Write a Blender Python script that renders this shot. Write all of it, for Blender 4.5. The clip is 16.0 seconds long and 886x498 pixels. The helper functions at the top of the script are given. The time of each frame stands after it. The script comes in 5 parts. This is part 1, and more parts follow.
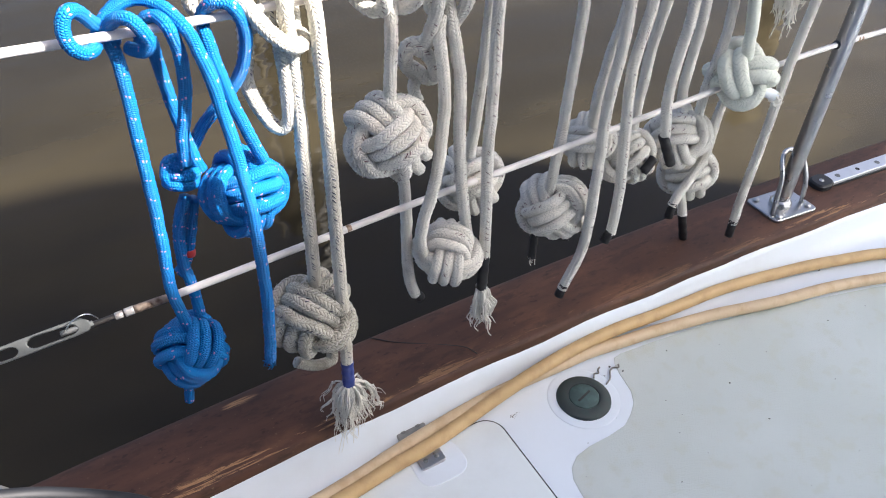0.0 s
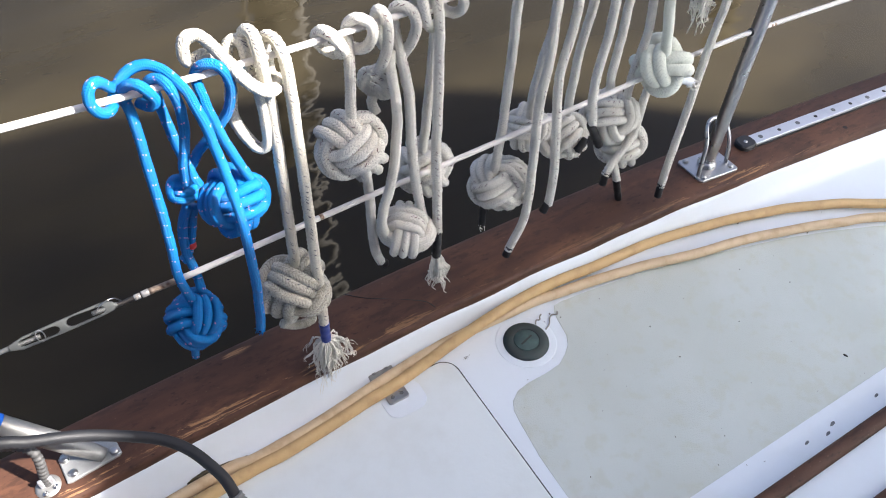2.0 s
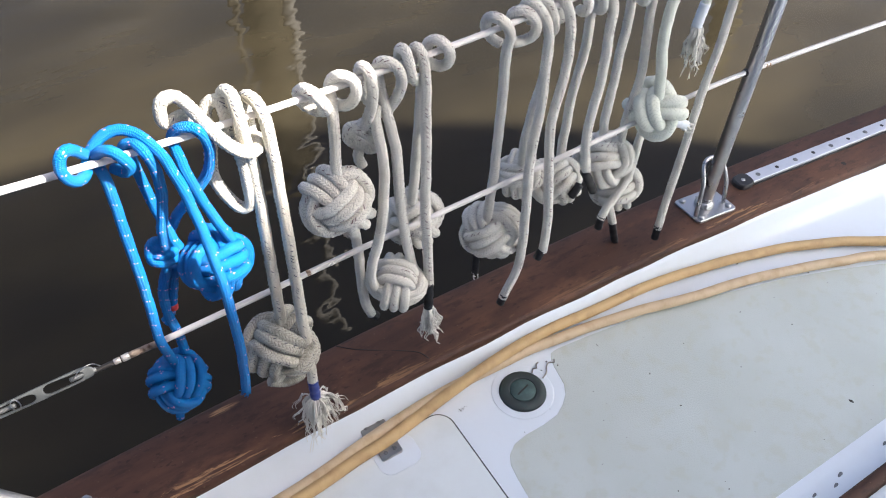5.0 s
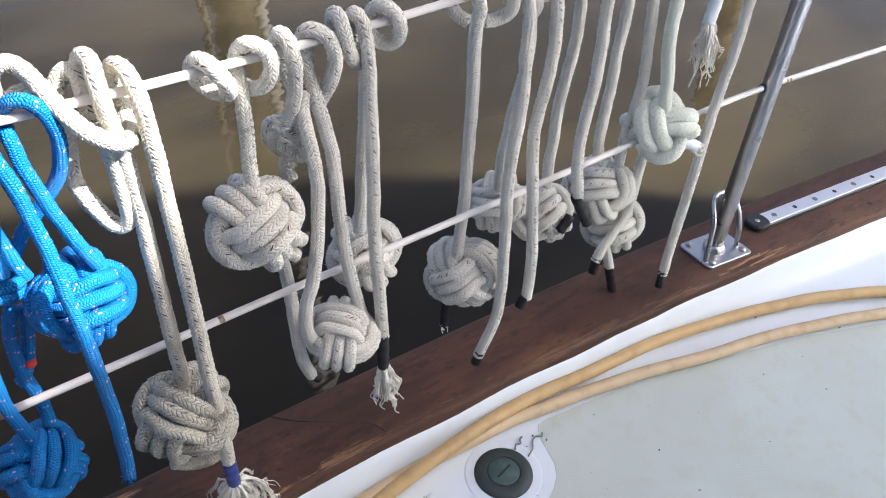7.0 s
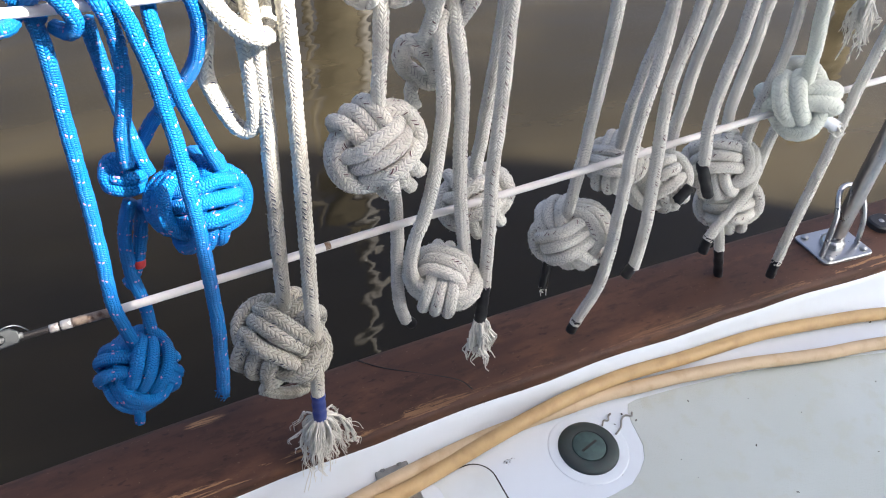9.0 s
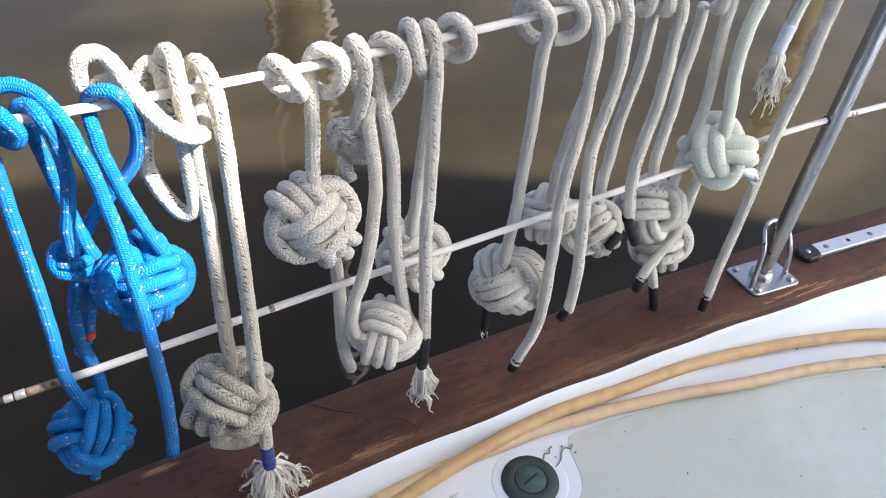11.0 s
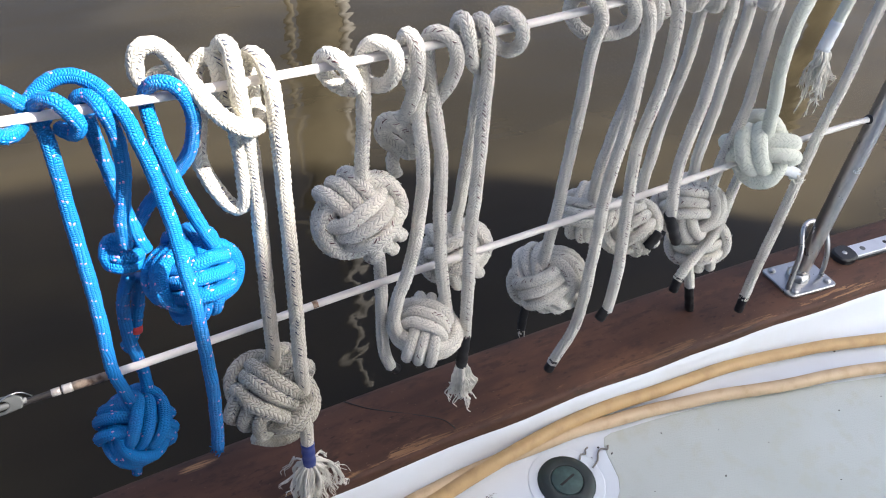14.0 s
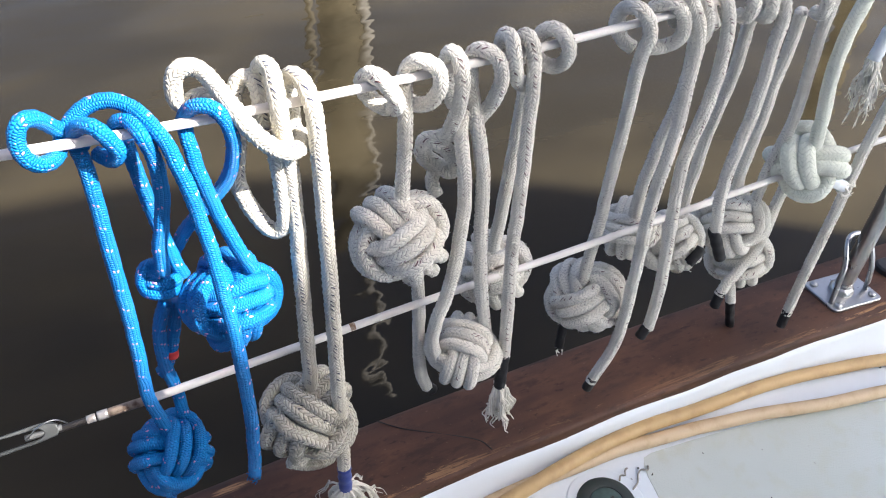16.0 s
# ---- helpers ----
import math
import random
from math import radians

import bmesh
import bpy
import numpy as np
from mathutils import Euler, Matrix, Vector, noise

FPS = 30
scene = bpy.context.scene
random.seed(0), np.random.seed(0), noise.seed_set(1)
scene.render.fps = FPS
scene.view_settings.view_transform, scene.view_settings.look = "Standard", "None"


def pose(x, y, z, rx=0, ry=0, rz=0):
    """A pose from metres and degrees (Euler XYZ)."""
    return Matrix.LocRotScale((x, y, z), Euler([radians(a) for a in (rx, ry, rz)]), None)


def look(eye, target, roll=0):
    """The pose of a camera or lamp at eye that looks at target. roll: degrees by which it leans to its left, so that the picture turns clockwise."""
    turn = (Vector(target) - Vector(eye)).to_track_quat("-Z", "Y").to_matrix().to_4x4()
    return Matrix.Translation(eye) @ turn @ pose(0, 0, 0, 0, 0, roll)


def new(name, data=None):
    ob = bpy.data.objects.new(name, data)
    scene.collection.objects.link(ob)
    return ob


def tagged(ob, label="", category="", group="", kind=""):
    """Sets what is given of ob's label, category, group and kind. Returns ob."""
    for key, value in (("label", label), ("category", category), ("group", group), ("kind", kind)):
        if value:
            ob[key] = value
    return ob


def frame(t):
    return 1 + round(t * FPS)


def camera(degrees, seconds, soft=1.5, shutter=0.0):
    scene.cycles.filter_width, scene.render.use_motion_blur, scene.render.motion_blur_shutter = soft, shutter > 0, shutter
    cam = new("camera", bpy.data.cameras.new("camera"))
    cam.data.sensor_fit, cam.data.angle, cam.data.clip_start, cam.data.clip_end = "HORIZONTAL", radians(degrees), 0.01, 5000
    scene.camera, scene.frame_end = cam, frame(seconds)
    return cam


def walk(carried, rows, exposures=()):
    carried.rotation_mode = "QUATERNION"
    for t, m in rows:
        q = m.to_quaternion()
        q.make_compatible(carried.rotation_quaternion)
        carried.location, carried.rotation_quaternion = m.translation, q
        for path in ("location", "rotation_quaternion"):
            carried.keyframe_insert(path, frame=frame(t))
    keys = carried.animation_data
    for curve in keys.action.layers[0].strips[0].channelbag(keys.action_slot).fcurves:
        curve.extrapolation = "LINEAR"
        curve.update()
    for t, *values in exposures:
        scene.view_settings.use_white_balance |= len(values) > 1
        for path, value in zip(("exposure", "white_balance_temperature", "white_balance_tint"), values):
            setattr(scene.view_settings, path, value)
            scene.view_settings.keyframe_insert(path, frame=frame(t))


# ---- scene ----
cam = camera(59.4, 16.0, soft=1.05)
PATH = [
    (0, (-0.565, -0.503, 0.926), (0.221, 0.779, -0.393), 1.7),
    (0.5, (-0.566, -0.515, 0.986), (0.232, 0.753, -0.339), 2.5),
    (1, (-0.558, -0.537, 1.062), (0.215, 0.672, -0.331), 1.9),
    (1.5, (-0.559, -0.577, 1.111), (0.185, 0.548, -0.366), 2.0),
    (2, (-0.565, -0.579, 1.125), (0.162, 0.538, -0.366), 2.1),
    (2.5, (-0.564, -0.569, 1.12), (0.15, 0.552, -0.375), 2.1),
    (3, (-0.56, -0.56, 1.121), (0.158, 0.556, -0.375), 2.1),
    (3.5, (-0.551, -0.55, 1.131), (0.174, 0.569, -0.359), 1.9),
    (4, (-0.539, -0.55, 1.138), (0.201, 0.58, -0.336), 1.4),
    (6.5, (-0.476, -0.482, 1.028), (0.304, 0.747, -0.343), 0.7),
    (7, (-0.426, -0.449, 0.944), (0.417, 0.797, -0.374), 2.0),
    (7.5, (-0.423, -0.441, 0.906), (0.424, 0.811, -0.403), 3.4),
    (8, (-0.43, -0.439, 0.884), (0.354, 0.841, -0.438), 3.4),
    (8.5, (-0.469, -0.432, 0.874), (0.215, 0.888, -0.464), 3.5),
    (11, (-0.435, -0.442, 0.966), (0.313, 0.841, -0.374), 4.4),
    (11.5, (-0.426, -0.441, 0.96), (0.357, 0.827, -0.373), 4.3),
    (12, (-0.434, -0.438, 0.964), (0.355, 0.832, -0.364), 4.5),
    (12.5, (-0.427, -0.434, 0.956), (0.361, 0.833, -0.377), 4.5),
    (13, (-0.443, -0.428, 0.956), (0.327, 0.842, -0.383), 4.5),
    (13.5, (-0.455, -0.427, 0.954), (0.284, 0.86, -0.387), 4.1),
    (14, (-0.465, -0.428, 0.955), (0.258, 0.875, -0.379), 3.9),
    (14.5, (-0.463, -0.429, 0.961), (0.255, 0.891, -0.359), 3.7),
    (15, (-0.453, -0.416, 0.959), (0.259, 0.912, -0.355), 2.8),
    (15.5, (-0.458, -0.404, 0.958), (0.237, 0.929, -0.361), 2.3),
    (16, (-0.472, -0.394, 0.952), (0.21, 0.936, -0.377), 2.4),
]
walk(cam, [(t, look(eye, target, roll)) for t, eye, target, roll in PATH], exposures=[(0, 2.13, 6440, 13), (1, 2.11, 6440, 13), (2, 2.09, 6440, 13), (2.5, 2.06, 6440, 13), (3, 1.99, 6440, 13), (3.5, 1.94, 6440, 13), (4, 1.99, 6440, 13), (6.5, 2.08, 6440, 13), (7.5, 2.07, 6440, 13), (8.5, 2.17, 6440, 13), (11, 2.13, 6440, 13), (12.5, 2.07, 6440, 13), (13.5, 2.07, 6440, 13), (15, 2.16, 6440, 13), (16, 2.16, 6440, 13)])

# ---- world and light ----
SUN = Vector((0.8, -0.8, 1.0)).normalized()      # towards the sun
world = bpy.data.worlds.new("sky")
scene.world = world
world.use_nodes = True
wn, wl = world.node_tree.nodes, world.node_tree.links
sky = wn.new("ShaderNodeTexSky")
sky.sky_type = "NISHITA"
sky.sun_disc = False
sky.sun_elevation = math.asin(SUN.z)
sky.sun_rotation = math.atan2(SUN.x, SUN.y)
sky.air_density, sky.dust_density, sky.ozone_density = 0.8, 5.0, 0.6
wn["Background"].inputs["Strength"].default_value = 0.066
wl.new(sky.outputs["Color"], wn["Background"].inputs["Color"])
sun = new("sun", bpy.data.lights.new("sun", "SUN"))
sun.data.energy, sun.data.angle, sun.data.color = 4.85, radians(1.2), (1.0, 0.955, 0.89)
sun.matrix_world = look(SUN * 20, (0, 0, 0))

# ---- materials ----


def node_material(name, rough=0.5, metal=0.0):
    m = bpy.data.materials.new(name)
    m.use_nodes = True
    b = m.node_tree.nodes["Principled BSDF"]
    b.inputs["Roughness"].default_value, b.inputs["Metallic"].default_value = rough, metal
    return m, m.node_tree.nodes, m.node_tree.links, b


def math_node(n, l, op, a, b=None, c=None):
    k = n.new("ShaderNodeMath")
    k.operation = op
    for i, v in enumerate((a, b, c)):
        if v is None:
            continue
        if isinstance(v, (int, float)):
            k.inputs[i].default_value = v
        else:
            l.new(v, k.inputs[i])
    return k.outputs[0]


def blend(n, l, fac, a, b):
    k = n.new("ShaderNodeMix")
    k.data_type = "RGBA"
    for i, v in ((0, fac), (6, a), (7, b)):
        if isinstance(v, (int, float)):
            k.inputs[i].default_value = v
        elif isinstance(v, tuple):
            k.inputs[i].default_value = (*v, 1)
        else:
            l.new(v, k.inputs[i])
    return k.outputs[2]


def noise_tex(n, l, scale, detail=4.0, stretch=(1, 1, 1), rough=0.55, coords="Object"):
    tc, mp, tx = n.new("ShaderNodeTexCoord"), n.new("ShaderNodeMapping"), n.new("ShaderNodeTexNoise")
    mp.inputs["Scale"].default_value = stretch
    tx.inputs["Scale"].default_value, tx.inputs["Detail"].default_value, tx.inputs["Roughness"].default_value = scale, detail, rough
    l.new(tc.outputs[coords], mp.inputs["Vector"])
    l.new(mp.outputs[0], tx.inputs["Vector"])
    return tx.outputs["Fac"]


def ramp(n, l, v, lo, hi):
    k = n.new("ShaderNodeMapRange")
    k.interpolation_type = "SMOOTHSTEP"
    l.new(v, k.inputs[0])
    k.inputs[1].default_value, k.inputs[2].default_value = lo, hi
    return k.outputs[0]


def bump(n, l, b, height, strength=0.5, distance=0.001):
    k = n.new("ShaderNodeBump")
    k.inputs["Strength"].default_value, k.inputs["Distance"].default_value = strength, distance
    l.new(height, k.inputs["Height"])
    l.new(k.outputs[0], b.inputs["Normal"])


def braid(name, light, dark, fleck, fleck_share, columns=10, pitch=0.0043, rough=0.85, sheen=0.25, dirt=(0.3, 0.29, 0.24), dirt_low=0.52, gap=0.155, worn_in=0.75, every=0, depth=0.0011, slant=1.0, seam_shade=0.68):
    """Braided rope: herringbone plaits along the cord, coloured tracer yarns, soiling in patches."""
    m, n, l, b = node_material(name, rough)
    uv, sep = n.new("ShaderNodeUVMap"), n.new("ShaderNodeSeparateXYZ")
    l.new(uv.outputs[0], sep.inputs[0])
    slack, twist = noise_tex(n, l, 70, 3), noise_tex(n, l, 25, 2)
    u = math_node(n, l, "ADD", sep.outputs[0], math_node(n, l, "MULTIPLY", slack, 0.007))
    v = math_node(n, l, "ADD", sep.outputs[1], math_node(n, l, "MULTIPLY", twist, 0.22))
    c = math_node(n, l, "MULTIPLY", v, columns)
    c = math_node(n, l, "ADD", c, 24.0)
    col, fr = math_node(n, l, "FLOOR", c), math_node(n, l, "FRACT", c)
    way = math_node(n, l, "SUBTRACT", math_node(n, l, "MULTIPLY", math_node(n, l, "MODULO", col, 2.0), 2.0), 1.0)
    s = math_node(n, l, "ADD", math_node(n, l, "DIVIDE", u, pitch), math_node(n, l, "MULTIPLY", way, math_node(n, l, "MULTIPLY_ADD", math_node(n, l, "SUBTRACT", fr, 0.5), slant, (1.0 - slant) * 0.5)))
    f = math_node(n, l, "FRACT", s)
    hump = math_node(n, l, "SINE", math_node(n, l, "MULTIPLY", f, math.pi))
    side = math_node(n, l, "SINE", math_node(n, l, "MULTIPLY", fr, math.pi))
    hump = math_node(n, l, "POWER", math_node(n, l, "MULTIPLY", hump, math_node(n, l, "POWER", side, 0.5)), 0.45)
    cell = n.new("ShaderNodeCombineXYZ")
    row = math_node(n, l, "FLOOR", s)
    l.new(row, cell.inputs[0])
    l.new(col, cell.inputs[1])
    info = n.new("ShaderNodeObjectInfo")
    l.new(math_node(n, l, "MULTIPLY", info.outputs["Random"], 97.0), cell.inputs[2])
    wh = n.new("ShaderNodeTexWhiteNoise")
    l.new(cell.outputs[0], wh.inputs[0])
    tracer = math_node(n, l, "LESS_THAN", math_node(n, l, "MODULO", math_node(n, l, "ADD", col, 1.0), 5.0 if every else 4.0), 1.5 if every else 0.5)
    mark = math_node(n, l, "LESS_THAN", wh.outputs["Value"], fleck_share)
    if every:                                    # tracers come round at even steps
        mark = math_node(n, l, "MULTIPLY", mark, math_node(n, l, "LESS_THAN", math_node(n, l, "MODULO", math_node(n, l, "ADD", row, 400.0), every), 0.5))
    mark = math_node(n, l, "MULTIPLY", mark, tracer)
    mark = math_node(n, l, "MULTIPLY", mark, math_node(n, l, "LESS_THAN", math_node(n, l, "ABSOLUTE", math_node(n, l, "SUBTRACT", f, 0.5)), 0.5 if every else 0.16))
    mark = math_node(n, l, "MULTIPLY", mark, math_node(n, l, "GREATER_THAN", side, 0.62 if every else 0.3))
    yarn = noise_tex(n, l, 560, 3, (1, 1, 1), 0.75)
    patch, worn = noise_tex(n, l, 34, 5), noise_tex(n, l, 85, 4)
    # shade between the plaits is put into the colour, broken up at random
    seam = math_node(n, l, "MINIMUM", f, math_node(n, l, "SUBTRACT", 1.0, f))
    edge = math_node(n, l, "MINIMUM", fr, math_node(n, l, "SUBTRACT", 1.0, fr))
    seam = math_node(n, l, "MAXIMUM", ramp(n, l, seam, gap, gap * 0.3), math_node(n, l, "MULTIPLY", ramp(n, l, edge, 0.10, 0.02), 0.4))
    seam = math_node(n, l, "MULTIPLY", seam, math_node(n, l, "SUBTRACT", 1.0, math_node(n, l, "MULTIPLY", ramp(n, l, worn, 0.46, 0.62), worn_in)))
    base = blend(n, l, math_node(n, l, "MULTIPLY", seam, seam_shade), light, dark)
    base = blend(n, l, math_node(n, l, "MULTIPLY", ramp(n, l, yarn, 0.45, 0.7), 0.32), base, dark)
    base = blend(n, l, math_node(n, l, "MULTIPLY", ramp(n, l, patch, dirt_low, dirt_low + 0.25), 0.6), base, dirt)
    base = blend(n, l, mark, base, fleck)
    l.new(base, b.inputs["Base Color"])
    b.inputs["Sheen Weight"].default_value = sheen
    b.inputs["Specular IOR Level"].default_value = 0.3
    h = math_node(n, l, "ADD", hump, math_node(n, l, "MULTIPLY", yarn, 0.35))
    bump(n, l, b, h, 0.9, depth)
    return m


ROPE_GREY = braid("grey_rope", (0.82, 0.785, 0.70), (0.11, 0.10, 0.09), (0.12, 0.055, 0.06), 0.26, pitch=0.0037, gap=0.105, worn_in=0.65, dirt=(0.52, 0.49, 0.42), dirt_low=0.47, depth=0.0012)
ROPE_DARK_FLECK = braid("fleck_rope", (0.64, 0.605, 0.51), (0.16, 0.145, 0.11), (0.03, 0.033, 0.07), 0.36, pitch=0.004, gap=0.11, worn_in=0.7, dirt=(0.44, 0.40, 0.30), dirt_low=0.50, depth=0.0011, seam_shade=0.55)
ROPE_SOILED = braid("soiled_fleck_rope", (0.56, 0.53, 0.44), (0.05, 0.045, 0.035), (0.03, 0.032, 0.06), 0.42, pitch=0.004, gap=0.13, worn_in=0.5, dirt=(0.12, 0.105, 0.07), dirt_low=0.42, depth=0.0016, seam_shade=0.78)
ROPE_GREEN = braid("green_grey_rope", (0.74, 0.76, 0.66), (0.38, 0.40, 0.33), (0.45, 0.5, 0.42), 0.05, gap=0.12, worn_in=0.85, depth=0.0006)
ROPE_BLUE = braid("blue_rope", (0.005, 0.185, 0.52), (0.002, 0.07, 0.27), (0.32, 0.26, 0.50), 0.9, columns=12, pitch=0.0020, gap=0.2, worn_in=0.5, every=10, rough=0.25, sheen=0.0, dirt=(0.005, 0.15, 0.45), dirt_low=0.55, depth=0.0016, slant=0.4, seam_shade=0.55)


def plain(name, colour, rough=0.5, metal=0.0, vary=0.25, scale=60, relief=0.2, distance=0.0005, other=None):
    """A plain surface with soiling at two scales."""
    m, n, l, b = node_material(name, rough, metal)
    dirt = other or tuple(c * 0.55 for c in colour)
    a, f = noise_tex(n, l, scale, 6), noise_tex(n, l, scale * 9, 3)
    c = blend(n, l, math_node(n, l, "MULTIPLY", ramp(n, l, a, 0.42, 0.75), vary), colour, dirt)
    c = blend(n, l, math_node(n, l, "MULTIPLY", f, vary * 0.4), c, dirt)
    l.new(c, b.inputs["Base Color"])
    l.new(math_node(n, l, "ADD", math_node(n, l, "MULTIPLY", a, 0.2), rough - 0.1), b.inputs["Roughness"])
    bump(n, l, b, math_node(n, l, "ADD", a, math_node(n, l, "MULTIPLY", f, 0.4)), relief, distance)
    return m


GELCOAT = plain("white_gelcoat", (0.745, 0.80, 0.86), 0.35, vary=0.2, scale=9, relief=0.05, other=(0.58, 0.57, 0.53))
HOSE_TAN = plain("tan_hose_rubber", (0.58, 0.39, 0.18), 0.5, vary=0.6, scale=42, other=(0.38, 0.235, 0.10))
HOSE_PINK = plain("pale_hose_rubber", (0.62, 0.47, 0.30), 0.5, vary=0.7, scale=42, other=(0.42, 0.27, 0.14))
POST_STEEL = plain("satin_steel", (0.34, 0.34, 0.33), 0.48, 0.7, vary=0.6, scale=35, relief=0.15)
PLATE_STEEL = plain("dull_plate", (0.42, 0.43, 0.43), 0.5, 0.5, vary=0.4, scale=50)
STEEL = plain("stainless_steel", (0.50, 0.50, 0.50), 0.3, 1.0, vary=0.35, scale=45, relief=0.08)
ALLOY = plain("anodised_alloy", (0.66, 0.67, 0.70), 0.45, 0.85, vary=0.2, scale=40)
TURN_GREY = plain("cast_alloy", (0.11, 0.118, 0.115), 0.5, 0.35, vary=0.5, scale=60)
CLEAT_GREY = plain("galvanised_grey", (0.20, 0.205, 0.2), 0.6, 0.4, vary=0.4, scale=80)
CONDUIT = plain("grey_conduit", (0.06, 0.06, 0.06), 0.6, vary=0.3)
DULL_GREY = plain("dull_grey_plastic", (0.045, 0.045, 0.045), 0.7, vary=0.3)
BLACK_PLASTIC = plain("black_plastic", (0.016, 0.017, 0.020), 0.55, vary=0.3, scale=60)
BLACK_TAPE = plain("black_tape", (0.010, 0.010, 0.011), 0.62, vary=0.3, scale=120, relief=0.4, distance=0.0008)
BLUE_TAPE = plain("blue_tape", (0.02, 0.045, 0.23), 0.45, vary=0.3, scale=120, relief=0.4, distance=0.0008)
WHITE_TAPE = plain("white_tape", (0.72, 0.75, 0.78), 0.4, vary=0.2, scale=120)
WIRE_WHITE = plain("white_vinyl", (0.76, 0.72, 0.68), 0.42, vary=0.35, scale=30, other=(0.5, 0.44, 0.38))
SWAGE_PALE = plain("pale_swage", (0.55, 0.53, 0.5), 0.4, 0.5, vary=0.5, scale=150, other=(0.3, 0.2, 0.14))
ROD_DARK = plain("dark_rod", (0.05, 0.045, 0.042), 0.45, 0.5, vary=0.5, scale=120)
RUST = plain("rusty_steel", (0.34, 0.27, 0.21), 0.6, 0.3, vary=1.0, scale=170, other=(0.085, 0.04, 0.02), relief=0.4)
FIBRE = plain("rope_fibre", (0.76, 0.73, 0.65), 0.9, vary=0.4, scale=150)
FILLER = plain("fuel_cap_bronze", (0.045, 0.052, 0.052), 0.55, 0.35, vary=0.5, scale=70, other=(0.03, 0.075, 0.07))
VERDIGRIS = plain("verdigris_cap", (0.045, 0.075, 0.072), 0.6, 0.3, vary=0.7, scale=90, other=(0.09, 0.16, 0.15))
DARK_GAP = plain("dark_seam", (0.03, 0.028, 0.026), 0.9, vary=0.2)
DIRT = plain("dirt_speck", (0.06, 0.055, 0.045), 0.9, vary=0.3)
MARK = plain("grey_chip", (0.16, 0.17, 0.18), 0.8, vary=0.4)
PEEL = plain("olive_peel", (0.085, 0.07, 0.035), 0.8, vary=0.6, scale=120)
BLUE_BRIGHT = plain("bright_blue_tape", (0.01, 0.17, 0.8), 0.4)
TWINE = plain("grey_twine", (0.30, 0.29, 0.26), 0.9, vary=0.5, scale=300)
RED_TWINE = plain("red_twine", (0.5, 0.03, 0.03), 0.7)
PILE_WOOD = plain("weathered_pile", (0.17, 0.145, 0.085), 0.85, vary=0.5, scale=12)
RUST_SPOT = plain("rust_stain", (0.20, 0.09, 0.04), 0.7, vary=0.8, scale=200, other=(0.5, 0.42, 0.33))
PILE_DULL = plain("dull_pole", (0.2, 0.185, 0.14), 0.7)
PILE_PALE = plain("pale_pole", (0.6, 0.585, 0.53), 0.6, vary=0.2)


def screen_cloth():
    """White cloth of the added screen; lets part of the light through as fill."""
    m, n, l, b = node_material("translucent_screen", 0.9)
    b.inputs["Base Color"].default_value = (0.78, 0.77, 0.74, 1)
    t, mix = n.new("ShaderNodeBsdfTranslucent"), n.new("ShaderNodeMixShader")
    t.inputs["Color"].default_value = (0.88, 0.92, 0.95, 1)
    l.new(blend(n, l, noise_tex(n, l, 3, 4), (0.8, 0.79, 0.76), (0.7, 0.69, 0.66)), b.inputs["Base Color"])
    mix.inputs[0].default_value = 0.86
    l.new(b.outputs[0], mix.inputs[1])
    l.new(t.outputs[0], mix.inputs[2])
    l.new(mix.outputs[0], n["Material Output"].inputs["Surface"])
    return m


SCREEN_CLOTH = screen_cloth()


def nonskid_material():
    m, n, l, b = node_material("grey_nonskid", 0.6)
    big, mid, fine = noise_tex(n, l, 5, 6), noise_tex(n, l, 38, 5), noise_tex(n, l, 420, 2)
    c = blend(n, l, ramp(n, l, big, 0.35, 0.7), (0.55, 0.59, 0.565), (0.51, 0.545, 0.508))
    c = blend(n, l, math_node(n, l, "MULTIPLY", ramp(n, l, mid, 0.5, 0.68), 0.55), c, (0.50, 0.52, 0.445))
    l.new(c, b.inputs["Base Color"])
    bump(n, l, b, fine, 0.6, 0.0012)
    return m


